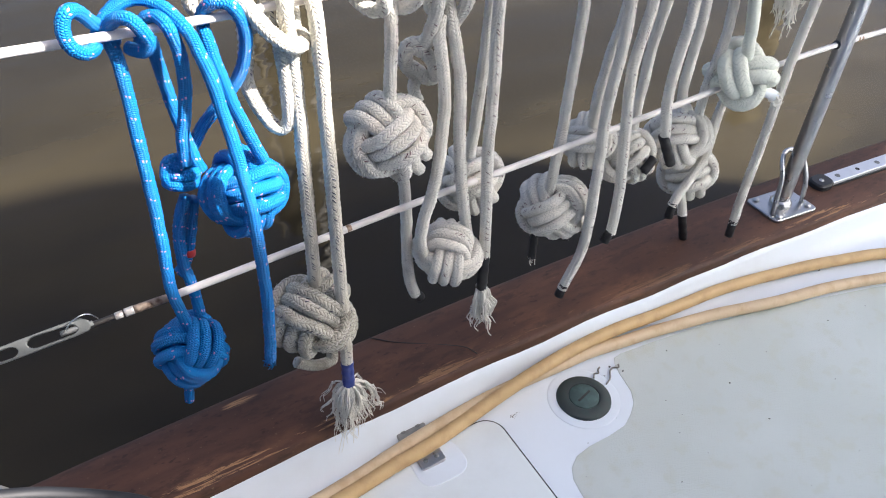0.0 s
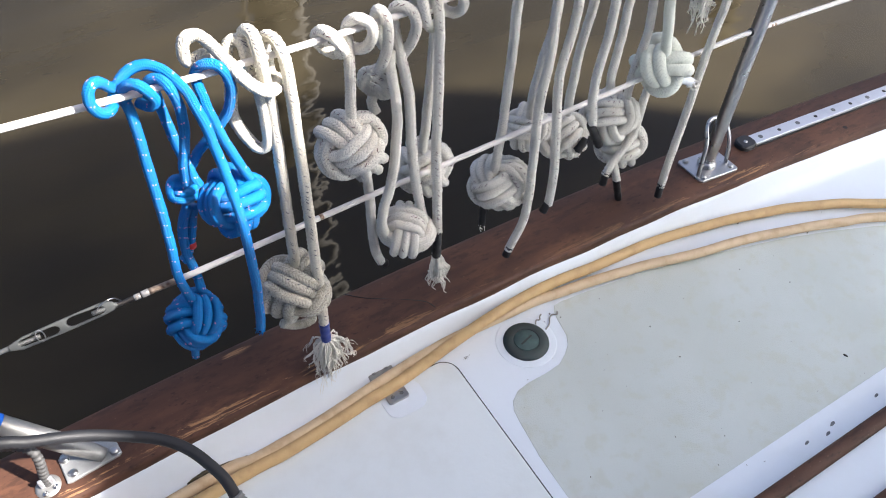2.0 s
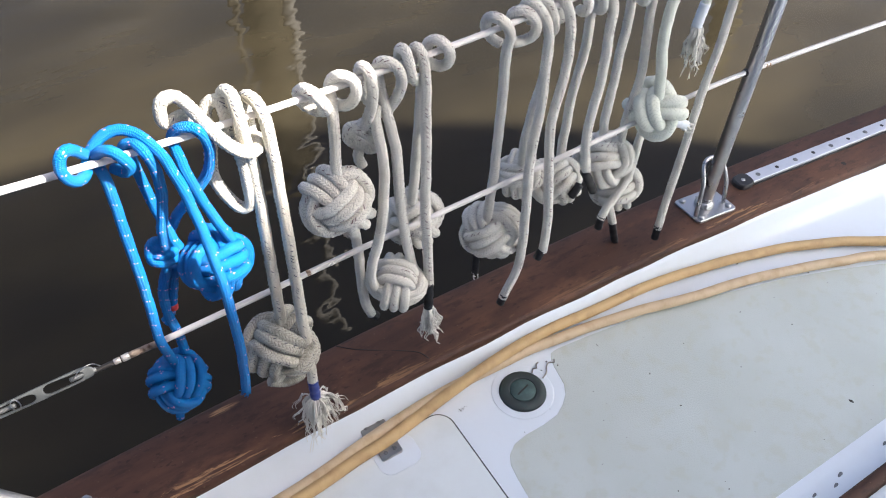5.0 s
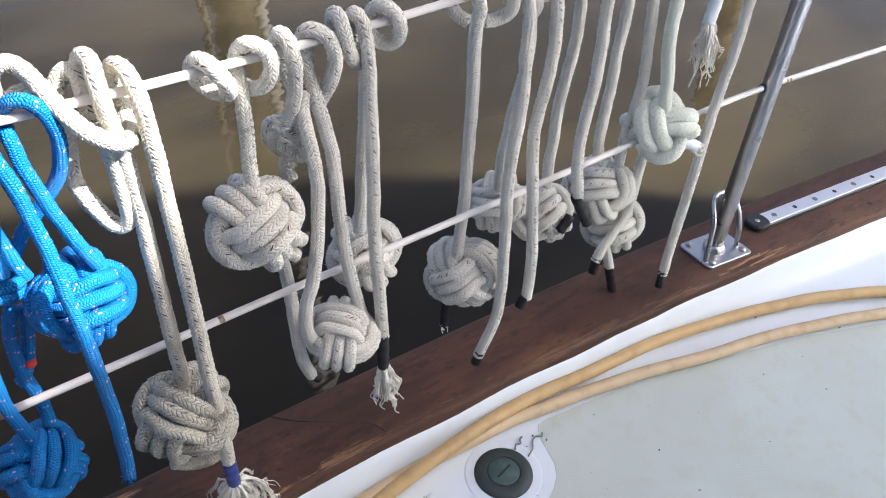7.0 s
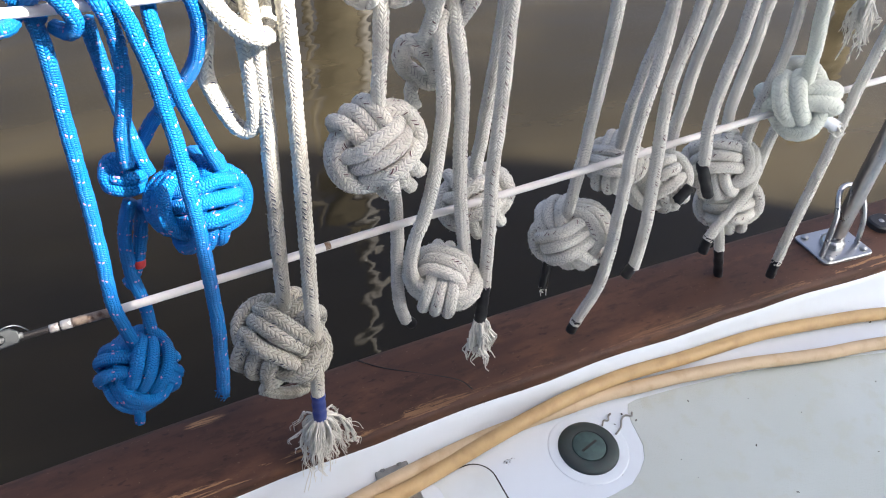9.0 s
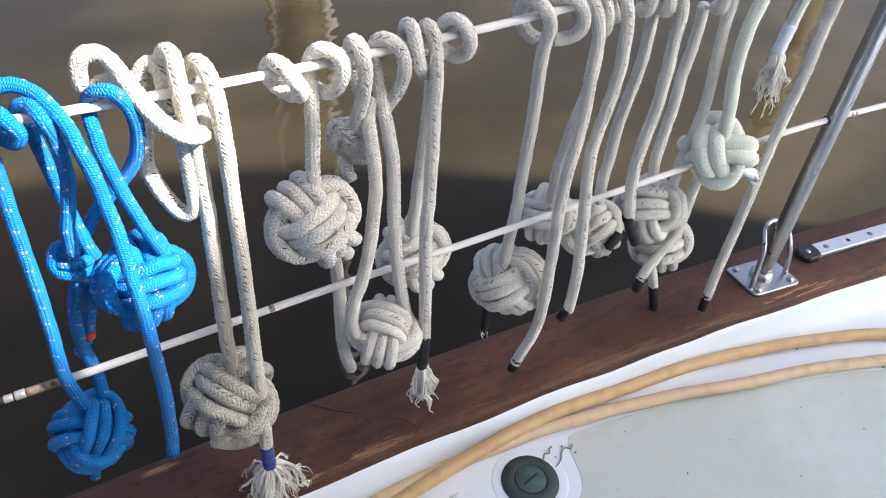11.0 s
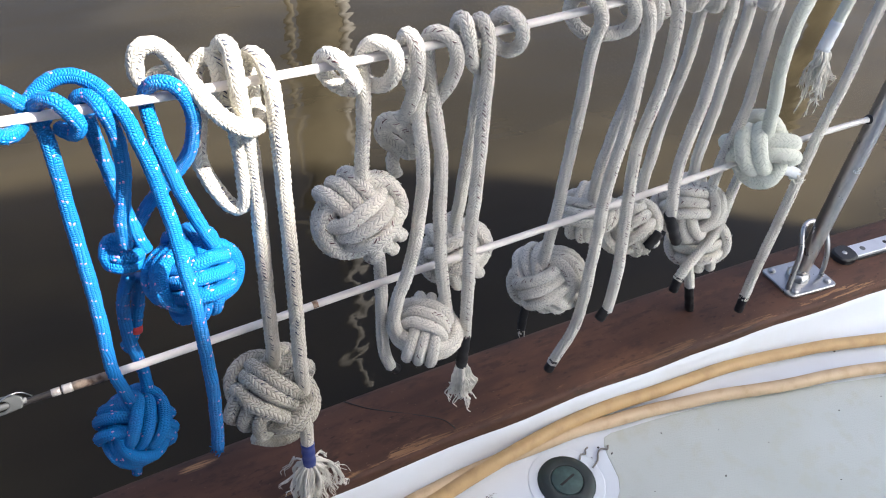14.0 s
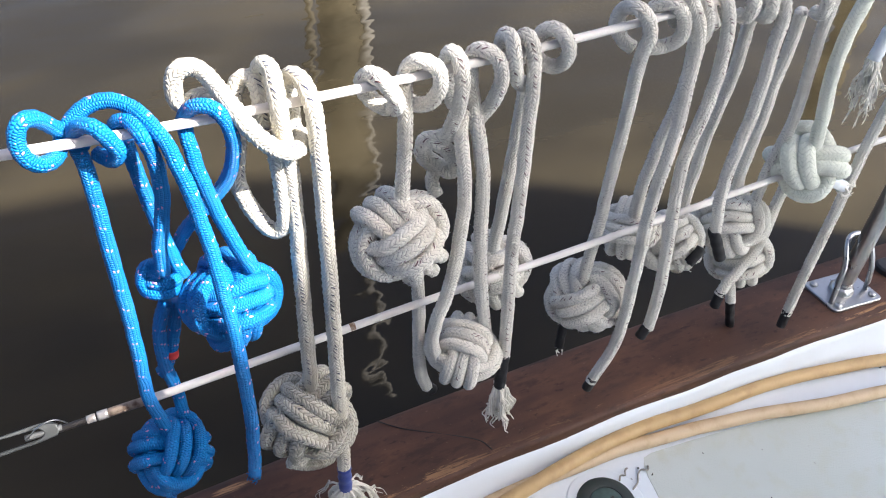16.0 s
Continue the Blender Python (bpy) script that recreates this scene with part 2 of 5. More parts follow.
def rail_wood():
    """Dark worn varnish over hardwood, its grain running along the rail, bare and pale where feet and lines have rubbed."""
    m, n, l, b = node_material("varnished_rail_wood", 0.5)
    grain, fine = noise_tex(n, l, 45, 6, (0.09, 1, 1)), noise_tex(n, l, 160, 4, (0.05, 1, 1))
    patch, wear = noise_tex(n, l, 7, 5, (0.6, 1, 1)), noise_tex(n, l, 34, 8, (0.3, 1, 1), 0.75)
    c = blend(n, l, ramp(n, l, patch, 0.35, 0.7), (0.070, 0.0330, 0.0215), (0.106, 0.0495, 0.0310))
    c = blend(n, l, math_node(n, l, "MULTIPLY", ramp(n, l, grain, 0.47, 0.70), 0.4), c, (0.036, 0.018, 0.0130))
    faded, blotch, dust = noise_tex(n, l, 15, 6, (0.4, 1, 1), 0.65), noise_tex(n, l, 62, 6, (0.35, 1, 1), 0.7), noise_tex(n, l, 300, 3, (0.6, 1, 1), 0.6)
    c = blend(n, l, math_node(n, l, "MULTIPLY", ramp(n, l, faded, 0.50, 0.68), 0.7), c, (0.150, 0.068, 0.038))
    c = blend(n, l, math_node(n, l, "MULTIPLY", ramp(n, l, blotch, 0.50, 0.66), 0.55), c, (0.030, 0.0165, 0.0120))
    c = blend(n, l, math_node(n, l, "MULTIPLY", ramp(n, l, dust, 0.66, 0.74), 0.4), c, (0.26, 0.17, 0.11))
    tc, sep = n.new("ShaderNodeTexCoord"), n.new("ShaderNodeSeparateXYZ")
    l.new(tc.outputs["UV"], sep.inputs[0])
    edge = ramp(n, l, math_node(n, l, "ABSOLUTE", math_node(n, l, "SUBTRACT", sep.outputs[1], 0.33)), 0.085, 0.01)
    worn = ramp(n, l, math_node(n, l, "ADD", wear, math_node(n, l, "MULTIPLY", edge, 0.21)), 0.665, 0.71)
    place = n.new("ShaderNodeSeparateXYZ")
    l.new(tc.outputs["Object"], place.inputs[0])
    trodden = math_node(n, l, "ADD", ramp(n, l, place.outputs[0], -0.12, -0.38), ramp(n, l, math_node(n, l, "ABSOLUTE", math_node(n, l, "SUBTRACT", place.outputs[0], 0.55)), 0.22, 0.05))
    worn = math_node(n, l, "MULTIPLY", worn, math_node(n, l, "ADD", math_node(n, l, "MULTIPLY", trodden, 0.75), 0.25))
    scar = []                                    # a scraped patch near the outer edge
    for axis, at, reach in ((0, -0.462, 0.034), (1, 0.165, 0.009)):
        d = math_node(n, l, "DIVIDE", math_node(n, l, "SUBTRACT", place.outputs[axis], at), reach)
        scar.append(math_node(n, l, "MULTIPLY", d, d))
    scar = math_node(n, l, "ADD", scar[0], math_node(n, l, "SUBTRACT", scar[1], math_node(n, l, "MULTIPLY", wear, 1.6)))
    worn = math_node(n, l, "MAXIMUM", worn, ramp(n, l, scar, -0.2, -0.7))
    fibres = noise_tex(n, l, 430, 4, (0.045, 1, 1), 0.7)
    worn = math_node(n, l, "MULTIPLY", worn, math_node(n, l, "MULTIPLY", ramp(n, l, fine, 0.44, 0.52), ramp(n, l, fibres, 0.42, 0.52)))
    pits = noise_tex(n, l, 130, 3, (0.45, 1, 1))
    c = blend(n, l, math_node(n, l, "MULTIPLY", ramp(n, l, pits, 0.62, 0.72), 0.5), c, (0.012, 0.007, 0.006))
    c = blend(n, l, worn, c, (0.36, 0.20, 0.10))
    l.new(c, b.inputs["Base Color"])
    l.new(math_node(n, l, "ADD", math_node(n, l, "MULTIPLY", worn, 0.25), 0.55), b.inputs["Roughness"])
    b.inputs["Specular IOR Level"].default_value = 0.27
    bump(n, l, b, math_node(n, l, "SUBTRACT", math_node(n, l, "MULTIPLY", fine, 0.6), worn), 0.35, 0.0008)
    return m


def water_material():
    """Silty river water: a brown body under a clear rippled surface."""
    m, n, l, b = node_material("silty_water", 0.02)
    # random bands in the body colour stand in for broad reflections
    reflected_bands = noise_tex(n, l, 1.7, 3, (0.55, 1, 1), 0.4)
    l.new(blend(n, l, ramp(n, l, reflected_bands, 0.34, 0.72), (0.0152, 0.0128, 0.0080), (0.0310, 0.0255, 0.0148)), b.inputs["Base Color"])
    b.inputs["IOR"].default_value = 1.33
    b.inputs["Specular IOR Level"].default_value = 0.34
    r1, r2 = noise_tex(n, l, 3.0, 3, (0.55, 1, 1), 0.5), noise_tex(n, l, 16, 2, (0.5, 1, 1), 0.5)
    bump(n, l, b, math_node(n, l, "ADD", r1, math_node(n, l, "MULTIPLY", r2, 0.06)), 0.27, 0.05)
    return m


NONSKID, RAIL_WOOD, WATER = nonskid_material(), rail_wood(), water_material()

# ---- building helpers ----


def part(name, bm, material, parent=None, label="", smooth=True):
    """One mesh object, under a thing or under a part."""
    me = bpy.data.meshes.new(name)
    bm.to_mesh(me)
    bm.free()
    me.materials.append(material)
    if smooth:
        me.shade_smooth()
    ob = new(name, me)
    if parent:
        ob.parent = parent
        ob.matrix_parent_inverse = parent.matrix_world.inverted()
    if label:
        tagged(ob, label)
    return ob


def thing(name, at, label, category, group="", kind=""):
    ob = new(name)
    ob.empty_display_size = 0.03
    ob.matrix_world = Matrix.Translation(at)
    return tagged(ob, label, category, group, kind)


def glide(points, step=0.004, closed=False):
    """A smooth line through the points, sampled at even steps."""
    p = [Vector(q) for q in points]
    n = len(p)
    ring = (lambda i: p[i % n]) if closed else (lambda i: p[min(max(i, 0), n - 1)])
    fine = []
    for i in range(n if closed else n - 1):
        a, b, c, d = ring(i - 1), ring(i), ring(i + 1), ring(i + 2)
        for k in range(16):
            t = k / 16
            fine.append(0.5 * (2 * b + (c - a) * t + (2 * a - 5 * b + 4 * c - d) * t * t + (3 * b - a - 3 * c + d) * t ** 3))
    fine.append(fine[0].copy() if closed else p[-1])
    run = [0.0]
    for a, b in zip(fine, fine[1:]):
        run.append(run[-1] + (b - a).length)
    count = max(int(run[-1] / step), 3)
    out, j = [], 0
    for k in range(count + (0 if closed else 1)):
        s = run[-1] * k / count
        while j < len(run) - 2 and run[j + 1] < s:
            j += 1
        gap = run[j + 1] - run[j]
        out.append(fine[j].lerp(fine[j + 1], (s - run[j]) / gap if gap > 1e-9 else 0))
    return out


def sweep(bm, line, radius, sides=12, closed=False, flat=1.0, caps=True, phase=0.0, lumpy=0.0):
    """A tube along a line, with its length in metres and its way round as UV. radius: a number or a function of 0..1."""
    uv = bm.loops.layers.uv.verify()
    n = len(line)
    tang = []
    for i in range(n):
        a, b = (line[i - 1], line[(i + 1) % n]) if closed else (line[max(i - 1, 0)], line[min(i + 1, n - 1)])
        tang.append((b - a).normalized())
    up = tang[0].orthogonal().normalized()
    ups = []
    for i in range(n):
        if i:
            up = tang[i - 1].rotation_difference(tang[i]) @ up
            up = (up - tang[i] * up.dot(tang[i])).normalized()
        ups.append(up.copy())
    if closed:                                   # spread the twist that is left over the whole ring
        last = tang[-1].rotation_difference(tang[0]) @ ups[-1]
        twist = math.atan2(last.cross(ups[0]).dot(tang[0]), last.dot(ups[0]))
        ups = [Matrix.Rotation(twist * i / n, 3, tang[i]) @ u for i, u in enumerate(ups)]
    rings, runs, s = [], [], 0.0
    for i in range(n):
        if i:
            s += (line[i] - line[i - 1]).length
        r = radius(i / (n - 1)) if callable(radius) else radius
        side = tang[i].cross(ups[i])
        rings.append([bm.verts.new(line[i] + r * (1 + (lumpy if (i // 2 + k) % 2 else -lumpy)) * (math.cos(w) * ups[i] * flat + math.sin(w) * side)) for k, w in enumerate(2 * math.pi * k / sides + phase for k in range(sides))])
        runs.append(s)
    length = s + ((line[0] - line[-1]).length if closed else 0)
    for i in range(n if closed else n - 1):
        j = (i + 1) % n
        for k in range(sides):
            m = (k + 1) % sides
            f = bm.faces.new((rings[i][k], rings[i][m], rings[j][m], rings[j][k]))
            ua, ub = runs[i], runs[j] if j else length
            for lp, c in zip(f.loops, ((ua, k), (ua, k + 1), (ub, k + 1), (ub, k))):
                lp[uv].uv = (c[0], c[1] / sides)
    if caps and not closed:
        for ring, centre, ends, u in ((rings[0], line[0] - tang[0] * 0.25 * (radius(0) if callable(radius) else radius), True, 0), (rings[-1], line[-1] + tang[-1] * 0.25 * (radius(1) if callable(radius) else radius), False, length)):
            v = bm.verts.new(centre)
            for k in range(sides):
                a, b = ring[k], ring[(k + 1) % sides]
                f = bm.faces.new((v, b, a) if ends else (v, a, b))
                for lp in f.loops:
                    lp[uv].uv = (u, k / sides)
    return bm


def tube(points, radius, step=0.004, sides=12, **more):
    return sweep(bmesh.new(), glide(points, step), radius, sides, **more)


def fuzz(bm, line, radius, share, seed):
    """Broken yarn ends that stand off a worn rope."""
    rng = random.Random(seed)
    uv = bm.loops.layers.uv.verify()
    for i in range(len(line) - 1):
        way = (line[i + 1] - line[i]).normalized()
        x = way.orthogonal().normalized()
        y = way.cross(x)
        for _ in range(int(share) + (rng.random() < share % 1)):
            w = rng.uniform(0, 2 * math.pi)
            out = x * math.cos(w) + y * math.sin(w)
            root = line[i] + out * radius * 0.97
            tip = root + (out * rng.uniform(0.3, 1) + way * rng.uniform(-0.9, 0.9) + way.cross(out) * rng.uniform(-0.8, 0.8)) * rng.uniform(0.0007, 0.0021)
            f = bm.faces.new([bm.verts.new(q) for q in (root - way * 0.00038, root + way * 0.00038, tip)])
            for lp in f.loops:
                lp[uv].uv = (0.0017, 0.03)


FUZZ = {"blue_rope": 0.4, "fleck_rope": 2.5, "soiled_fleck_rope": 3.0, "green_grey_rope": 2.0}
SLACK = {"blue_rope": 0.2, "fleck_rope": 0.1}
LUMPY = {"blue_rope": 0.025, "green_grey_rope": 0.02}


def cord(points, parent, material, radius, wobble=0.0006, name="cord", label=""):
    """A length of rope through the points, a little uneven as slack rope is."""
    line = glide(points, 0.0018)
    for i, q in enumerate(line):
        line[i] = q + wobble * noise.noise_vector(q * 60)
    top, slack = 0.66, SLACK.get(material.name, 0.3)         # the braid opens where the rope hangs free of the wire
    size = [1 + slack * min(max(top - q.z, 0), 0.4) for q in line]
    bm = sweep(bmesh.new(), line, lambda t: size[int(t * (len(line) - 1))] * radius * (1 + 0.05 * noise.noise(Vector((t * 17, radius * 900, points[0][0] * 40)))), 12, lumpy=LUMPY.get(material.name, 0.04))
    fuzz(bm, line, radius, FUZZ.get(material.name, 8.0), int(abs(points[0][0]) * 1e4))
    return part(name, bm, material, parent, label)


FACE = Vector((-0.42, -0.6, 0.68)).normalized()     # the side on which the knots show their pattern


def fist(centre, size, turns, parent, material, lie=(0, 0, 0), fat=1.0, seed=1, label=""):
    """A monkey's fist: three crossing bands of rope turns round a core, each turn a part. lie: how it is turned, in degrees."""
    r = size / ((turns + 1) * 0.92 + 2.75)
    short, long = (turns + 1) * 0.92 * r, ((turns + 1) * 0.92 + 1.75) * r
    turn = pose(0, 0, 0, *lie).to_3x3()
    rng = random.Random(seed)
    c = Vector(centre)
    for axis in range(3):
        lean = (rng.uniform(-0.14, 0.14), rng.uniform(-0.14, 0.14))
        for k in range(turns):
            off = (k - (turns - 1) / 2) * 2 * r * 1.0
            dome = math.sqrt(max(1 - (off / (long + r)) ** 2, 0.2))
            a, b = long * dome * rng.uniform(0.95, 1.04), short * rng.uniform(0.96, 1.05)
            sag = rng.uniform(-0.12, 0.12)
            pts = []
            for i in range(20):
                w = 2 * math.pi * i / 20
                cw, sw = math.cos(w), math.sin(w)
                p = [0, 0, 0]
                p[(axis + 1) % 3] = a * math.copysign(abs(cw) ** 0.92, cw)
                p[(axis + 2) % 3] = b * math.copysign(abs(sw) ** 0.82, sw)
                p[axis] = off * (1 - 0.16 * abs(sw)) + (lean[0] + sag * 0.5) * p[(axis + 1) % 3] + lean[1] * p[(axis + 2) % 3] * 0.6
                q = turn @ Vector(p)
                pts.append(c + q + 0.0016 * noise.noise_vector(q * 45 + Vector((seed, k, axis))))
            line = glide(pts, 0.002, True)
            bm = sweep(bmesh.new(), line, r * fat * 0.955, 12, True, phase=rng.uniform(0, 6), lumpy=LUMPY.get(material.name, 0.035))
            fuzz(bm, line, r * fat, FUZZ.get(material.name, 7.0), seed * 50 + axis * 9 + k)
            part("knot_turn", bm, material, parent, label if not (axis or k) else "")
    bm = bmesh.new()
    bmesh.ops.create_icosphere(bm, subdivisions=2, radius=short * 0.9, matrix=Matrix.Translation(c))
    part("knot_core", bm, material, parent)
    return r


def overhand(centre, size, parent, material, radius, axis=(1, 0, 0.3), turns=2.6):
    """A small stopper knot: rope wound round itself, with one turn crossing over."""
    ax = Vector(axis).normalized()
    u = ax.orthogonal().normalized()
    v = ax.cross(u)
    c = Vector(centre)
    pts = []
    for i in range(int(turns * 12) + 1):
        w, t = 2 * math.pi * i / 12, i / (turns * 12)
        pts.append(c + ax * (t - 0.5) * size * 1.25 + (u * math.cos(w) + v * math.sin(w)) * size * 0.62)
    part("knot_turn", tube(pts, radius, 0.0035), material, parent)
    over = [c + ax * size * 0.7 * math.cos(w) + FACE * size * (0.78 if abs(math.sin(w)) > 0.5 else 0.4) * (1 if math.sin(w) > -0.6 else -1) + v * size * 0.5 * math.sin(w) for w in (i * math.pi / 5 - 0.3 for i in range(6))]
    part("knot_turn", tube(over, radius, 0.0035), material, parent)


def wrap(points, parent, material, radius, name="tape", label=""):
    """Tape bound round a rope end, with its lapped edges."""
    return part(name, tube(points, lambda t: radius * (1 + 0.05 * math.sin(t * 18) * (t < 0.98)), 0.003, 12), material, parent, label)


def frayed(points, parent, material, spread, count, seed, label="", thick=0.0008, tuft=0.0015):
    """A brush of loose yarns at a rope's end."""
    rng = random.Random(seed)
    a, b = Vector(points[0]), Vector(points[-1])
    way = b - a
    x = way.orthogonal().normalized()
    y = way.normalized().cross(x)
    rand = lambda k: Vector((rng.uniform(-1, 1), rng.uniform(-1, 1), rng.uniform(-1, 1))) * k
    bm = bmesh.new()
    locks = max(5, count // 6)
    for c in range(locks):
        w, q, ln = rng.uniform(0, 2 * math.pi), rng.uniform(0.1, 1) ** 0.6 * (1.4 if spread > 0.02 and rng.random() < 0.18 else 1), rng.uniform(0.5, 1.05)
        out = x * math.cos(w) + y * math.sin(w)
        bend, swing, beat = rand(1.0), rand(1.0), rng.uniform(4.0, 8.0)
        spine = [a + out * 0.003 * q]
        for k in range(1, 9):
            t = k / 8
            curl = (bend * math.sin(beat * t + w) + swing * math.cos(beat * 0.7 * t)) * 0.11 * way.length * t
            spine.append(a + way * t ** 1.2 * ln + out * (0.003 * q + spread * q * t ** 0.45) + curl + rand(0.004 * t))
        for _ in range(count // locks):
            d, cut = rand(tuft), rng.uniform(0.55, 1.0)
            pts = [p + d * (0.4 + k / 7) + rand(0.0014 * k / 8) for k, p in enumerate(spine)]
            pts = pts[:max(3, int(len(pts) * cut + 0.5))]
            sweep(bm, glide(pts, 0.004), lambda t: thick * (1.2 - 0.6 * t), 5)
    return part("frayed_end", bm, material, parent, label)


def box(bm, lo, hi, bevel=0.0):
    new_bm = bmesh.new()
    bmesh.ops.create_cube(new_bm, size=1, matrix=Matrix.Translation([(a + b) / 2 for a, b in zip(lo, hi)]) @ Matrix.Diagonal((*[b - a for a, b in zip(lo, hi)], 1)))
    if bevel:
        bmesh.ops.bevel(new_bm, geom=new_bm.edges[:], offset=bevel, segments=2, affect="EDGES", profile=0.5)
    me = bpy.data.meshes.new("tmp")
    new_bm.to_mesh(me)
    new_bm.free()
    bm.from_mesh(me)
    bpy.data.meshes.remove(me)
    return bm


def slab(outline, z0, z1, round_off=0.0):
    """A flat plate with the given outline, from z0 up to z1, its upper edge eased."""
    bm = bmesh.new()
    low = [bm.verts.new((x, y, z0)) for x, y in outline]
    mid = [bm.verts.new((x, y, z1 - round_off)) for x, y in outline]
    cx, cy = sum(p[0] for p in outline) / len(outline), sum(p[1] for p in outline) / len(outline)
    top = mid
    n = len(outline)
    rows = [low, mid]
    if round_off:
        top = []
        for i, (x, y) in enumerate(outline):
            (px, py), (qx, qy) = outline[i - 1], outline[(i + 1) % n]
            nx, ny = -(qy - py), qx - px
            s = round_off / max(math.hypot(nx, ny), 1e-9)
            top.append(bm.verts.new((x + nx * s, y + ny * s, z1)))
        rows.append(top)
    for a, b in zip(rows, rows[1:]):
        for i in range(n):
            j = (i + 1) % n
            bm.faces.new((a[i], a[j], b[j], b[i]))
    bm.faces.new(top)
    bmesh.ops.recalc_face_normals(bm, faces=bm.faces[:])
    return bm


def rounded(x0, y0, x1, y1, r, k=6):
    """A rectangle's outline with rounded corners, anticlockwise."""
    out = []
    for cx, cy, w in ((x1 - r, y1 - r, 0), (x0 + r, y1 - r, 90), (x0 + r, y0 + r, 180), (x1 - r, y0 + r, 270)):
        out += [(cx + r * math.cos(radians(w + 90 * i / k)), cy + r * math.sin(radians(w + 90 * i / k))) for i in range(k + 1)]
    return out


def lathe(profile, at, segments=40, tilt=None):
    """A turned piece: (radius, height) rows spun round the upright through at."""
    bm = bmesh.new()
    rings = []
    for r, h in profile:
        rings.append([bm.verts.new((r * math.cos(2 * math.pi * k / segments), r * math.sin(2 * math.pi * k / segments), h)) for k in range(segments)] if r > 1e-6 else [bm.verts.new((0, 0, h))])
    for a, b in zip(rings, rings[1:]):
        for k in range(segments):
            m = (k + 1) % segments
            if len(a) == 1:
                bm.faces.new((a[0], b[k], b[m])[::-1])
            elif len(b) == 1:
                bm.faces.new((a[k], a[m], b[0]))
            else:
                bm.faces.new((a[k], a[m], b[m], b[k]))
    bmesh.ops.recalc_face_normals(bm, faces=bm.faces[:])
    bmesh.ops.transform(bm, matrix=Matrix.Translation(at) @ (tilt or Matrix()), verts=bm.verts[:])
    return bm


def bolt(at, parent, radius=0.0055, height=0.004, name="bolt"):
    part(name, lathe([(radius, 0), (radius, height * 0.55), (radius * 0.72, height * 0.92), (0, height)], at, 12), STEEL, parent)


# ---- the boat's side ----
def rail_in(x):
    return 0.0690 - 0.011 * x - 0.048 * x * x


def rail_out(x):
    return 0.192 - (0.04 if x > 0 else 0.035) * x * x


RAIL_Z, DECK_Z, WATER_Z = 0.102, 0.035, -0.85


def lofted(sections, closed=False):
    """A skin over rows of points; u runs along the rows' order, v across a row."""
    bm = bmesh.new()
    uv = bm.loops.layers.uv.verify()
    rows = [[bm.verts.new(p) for p in row] for row in sections]
    m = len(rows[0])
    for i in range(len(rows) - 1):
        for k in range(m if closed else m - 1):
            j = (k + 1) % m
            f = bm.faces.new((rows[i][k], rows[i + 1][k], rows[i + 1][j], rows[i][j]))
            for lp, c in zip(f.loops, ((i, k), (i + 1, k), (i + 1, k + 1), (i, k + 1))):
                lp[uv].uv = (c[0] / len(rows), c[1] / (m - 1))
    return bm


def rail_section(x):
    a, b, e = rail_in(x), rail_out(x), 0.005
    wob = 0.0015 * noise.noise(Vector((x * 9, 0, 0)))
    z = RAIL_Z
    return [(x, a + 0.003 + wob, z - 0.03), (x, a + wob, z - 0.02), (x, a + wob, z - e), (x, a + e * 0.4 + wob, z - e * 0.35), (x, a + e * 1.4 + wob, z),
            (x, a + 0.03, z + 0.0012), (x, (a + b) / 2, z + 0.002), (x, b - 0.03, z + 0.0008), (x, b - e * 2.2, z), (x, b - e * 0.8, z - e * 0.6), (x, b, z - e * 1.8), (x, b, z - 0.03), (x, b - 0.003, z - 0.035)]


XS = [-2.2 + 0.04 * i for i in range(131)]
rail = part("toe_rail", lofted([rail_section(x) for x in XS]), RAIL_WOOD)
tagged(rail, "dark varnished wooden toe rail, worn pale along its inner edge", "toe rail", kind="structure")


def deck_z(x, y):
    """The side deck: a cove up to the rail, flat ground, a cove up to the cabin's side."""
    d = rail_in(x) - y
    z = DECK_Z
    if d < 0.05:
        t = 1 - max(d, 0.0) / 0.05
        z += 0.055 * t ** 4
    if y < -0.375:
        z += 0.028 * min((-0.375 - y) / 0.055, 1.0) ** 2
    return z


deck_rows = []
for x in XS:
    a = rail_in(x) + 0.008
    ys = [a - 0.085 * k / 14 for k in range(15)] + [a - 0.085 + (-0.38 - a + 0.085) * k / 6 for k in range(1, 7)] + [-0.38 - 0.055 * k / 8 for k in range(1, 9)]
    deck_rows.append([(x, y, deck_z(x, y)) for y in ys])
deck = part("deck", lofted(deck_rows), GELCOAT)
tagged(deck, "white gelcoat side deck with a coved edge, lightly soiled", "deck", kind="structure")
hull = part("hull", lofted([[(x, rail_out(x) - 0.006, 0.07), (x, rail_out(x) + 0.01, -0.1), (x, rail_out(x) - 0.02, -0.5), (x, rail_out(x) - 0.12, -1.1)] for x in XS]), GELCOAT)
tagged(hull, "white gelcoat hull side below the toe rail", "hull", kind="structure")
cabin = part("cabin_side", lofted([[(x, -0.425, 0.058), (x, -0.455, 0.066), (x, -0.52, 0.07), (x, -0.9, 0.075), (x, -1.5, 0.08)] for x in XS]), GELCOAT)
tagged(cabin, "white gelcoat cabin edge beside the side deck", "cabin side", kind="structure")
trim = part("trim", lofted([[(x, -0.419, 0.058), (x, -0.4195, 0.068), (x, -0.423, 0.071), (x, -0.438, 0.072), (x, -0.442, 0.069), (x, -0.4425, 0.06)] for x in XS]), RAIL_WOOD)
tagged(trim, "varnished wooden trim strip along the cabin edge", "trim", kind="structure")

PANEL_GREY = plain("panel_grey", (0.17, 0.175, 0.18), 0.9, scale=8)
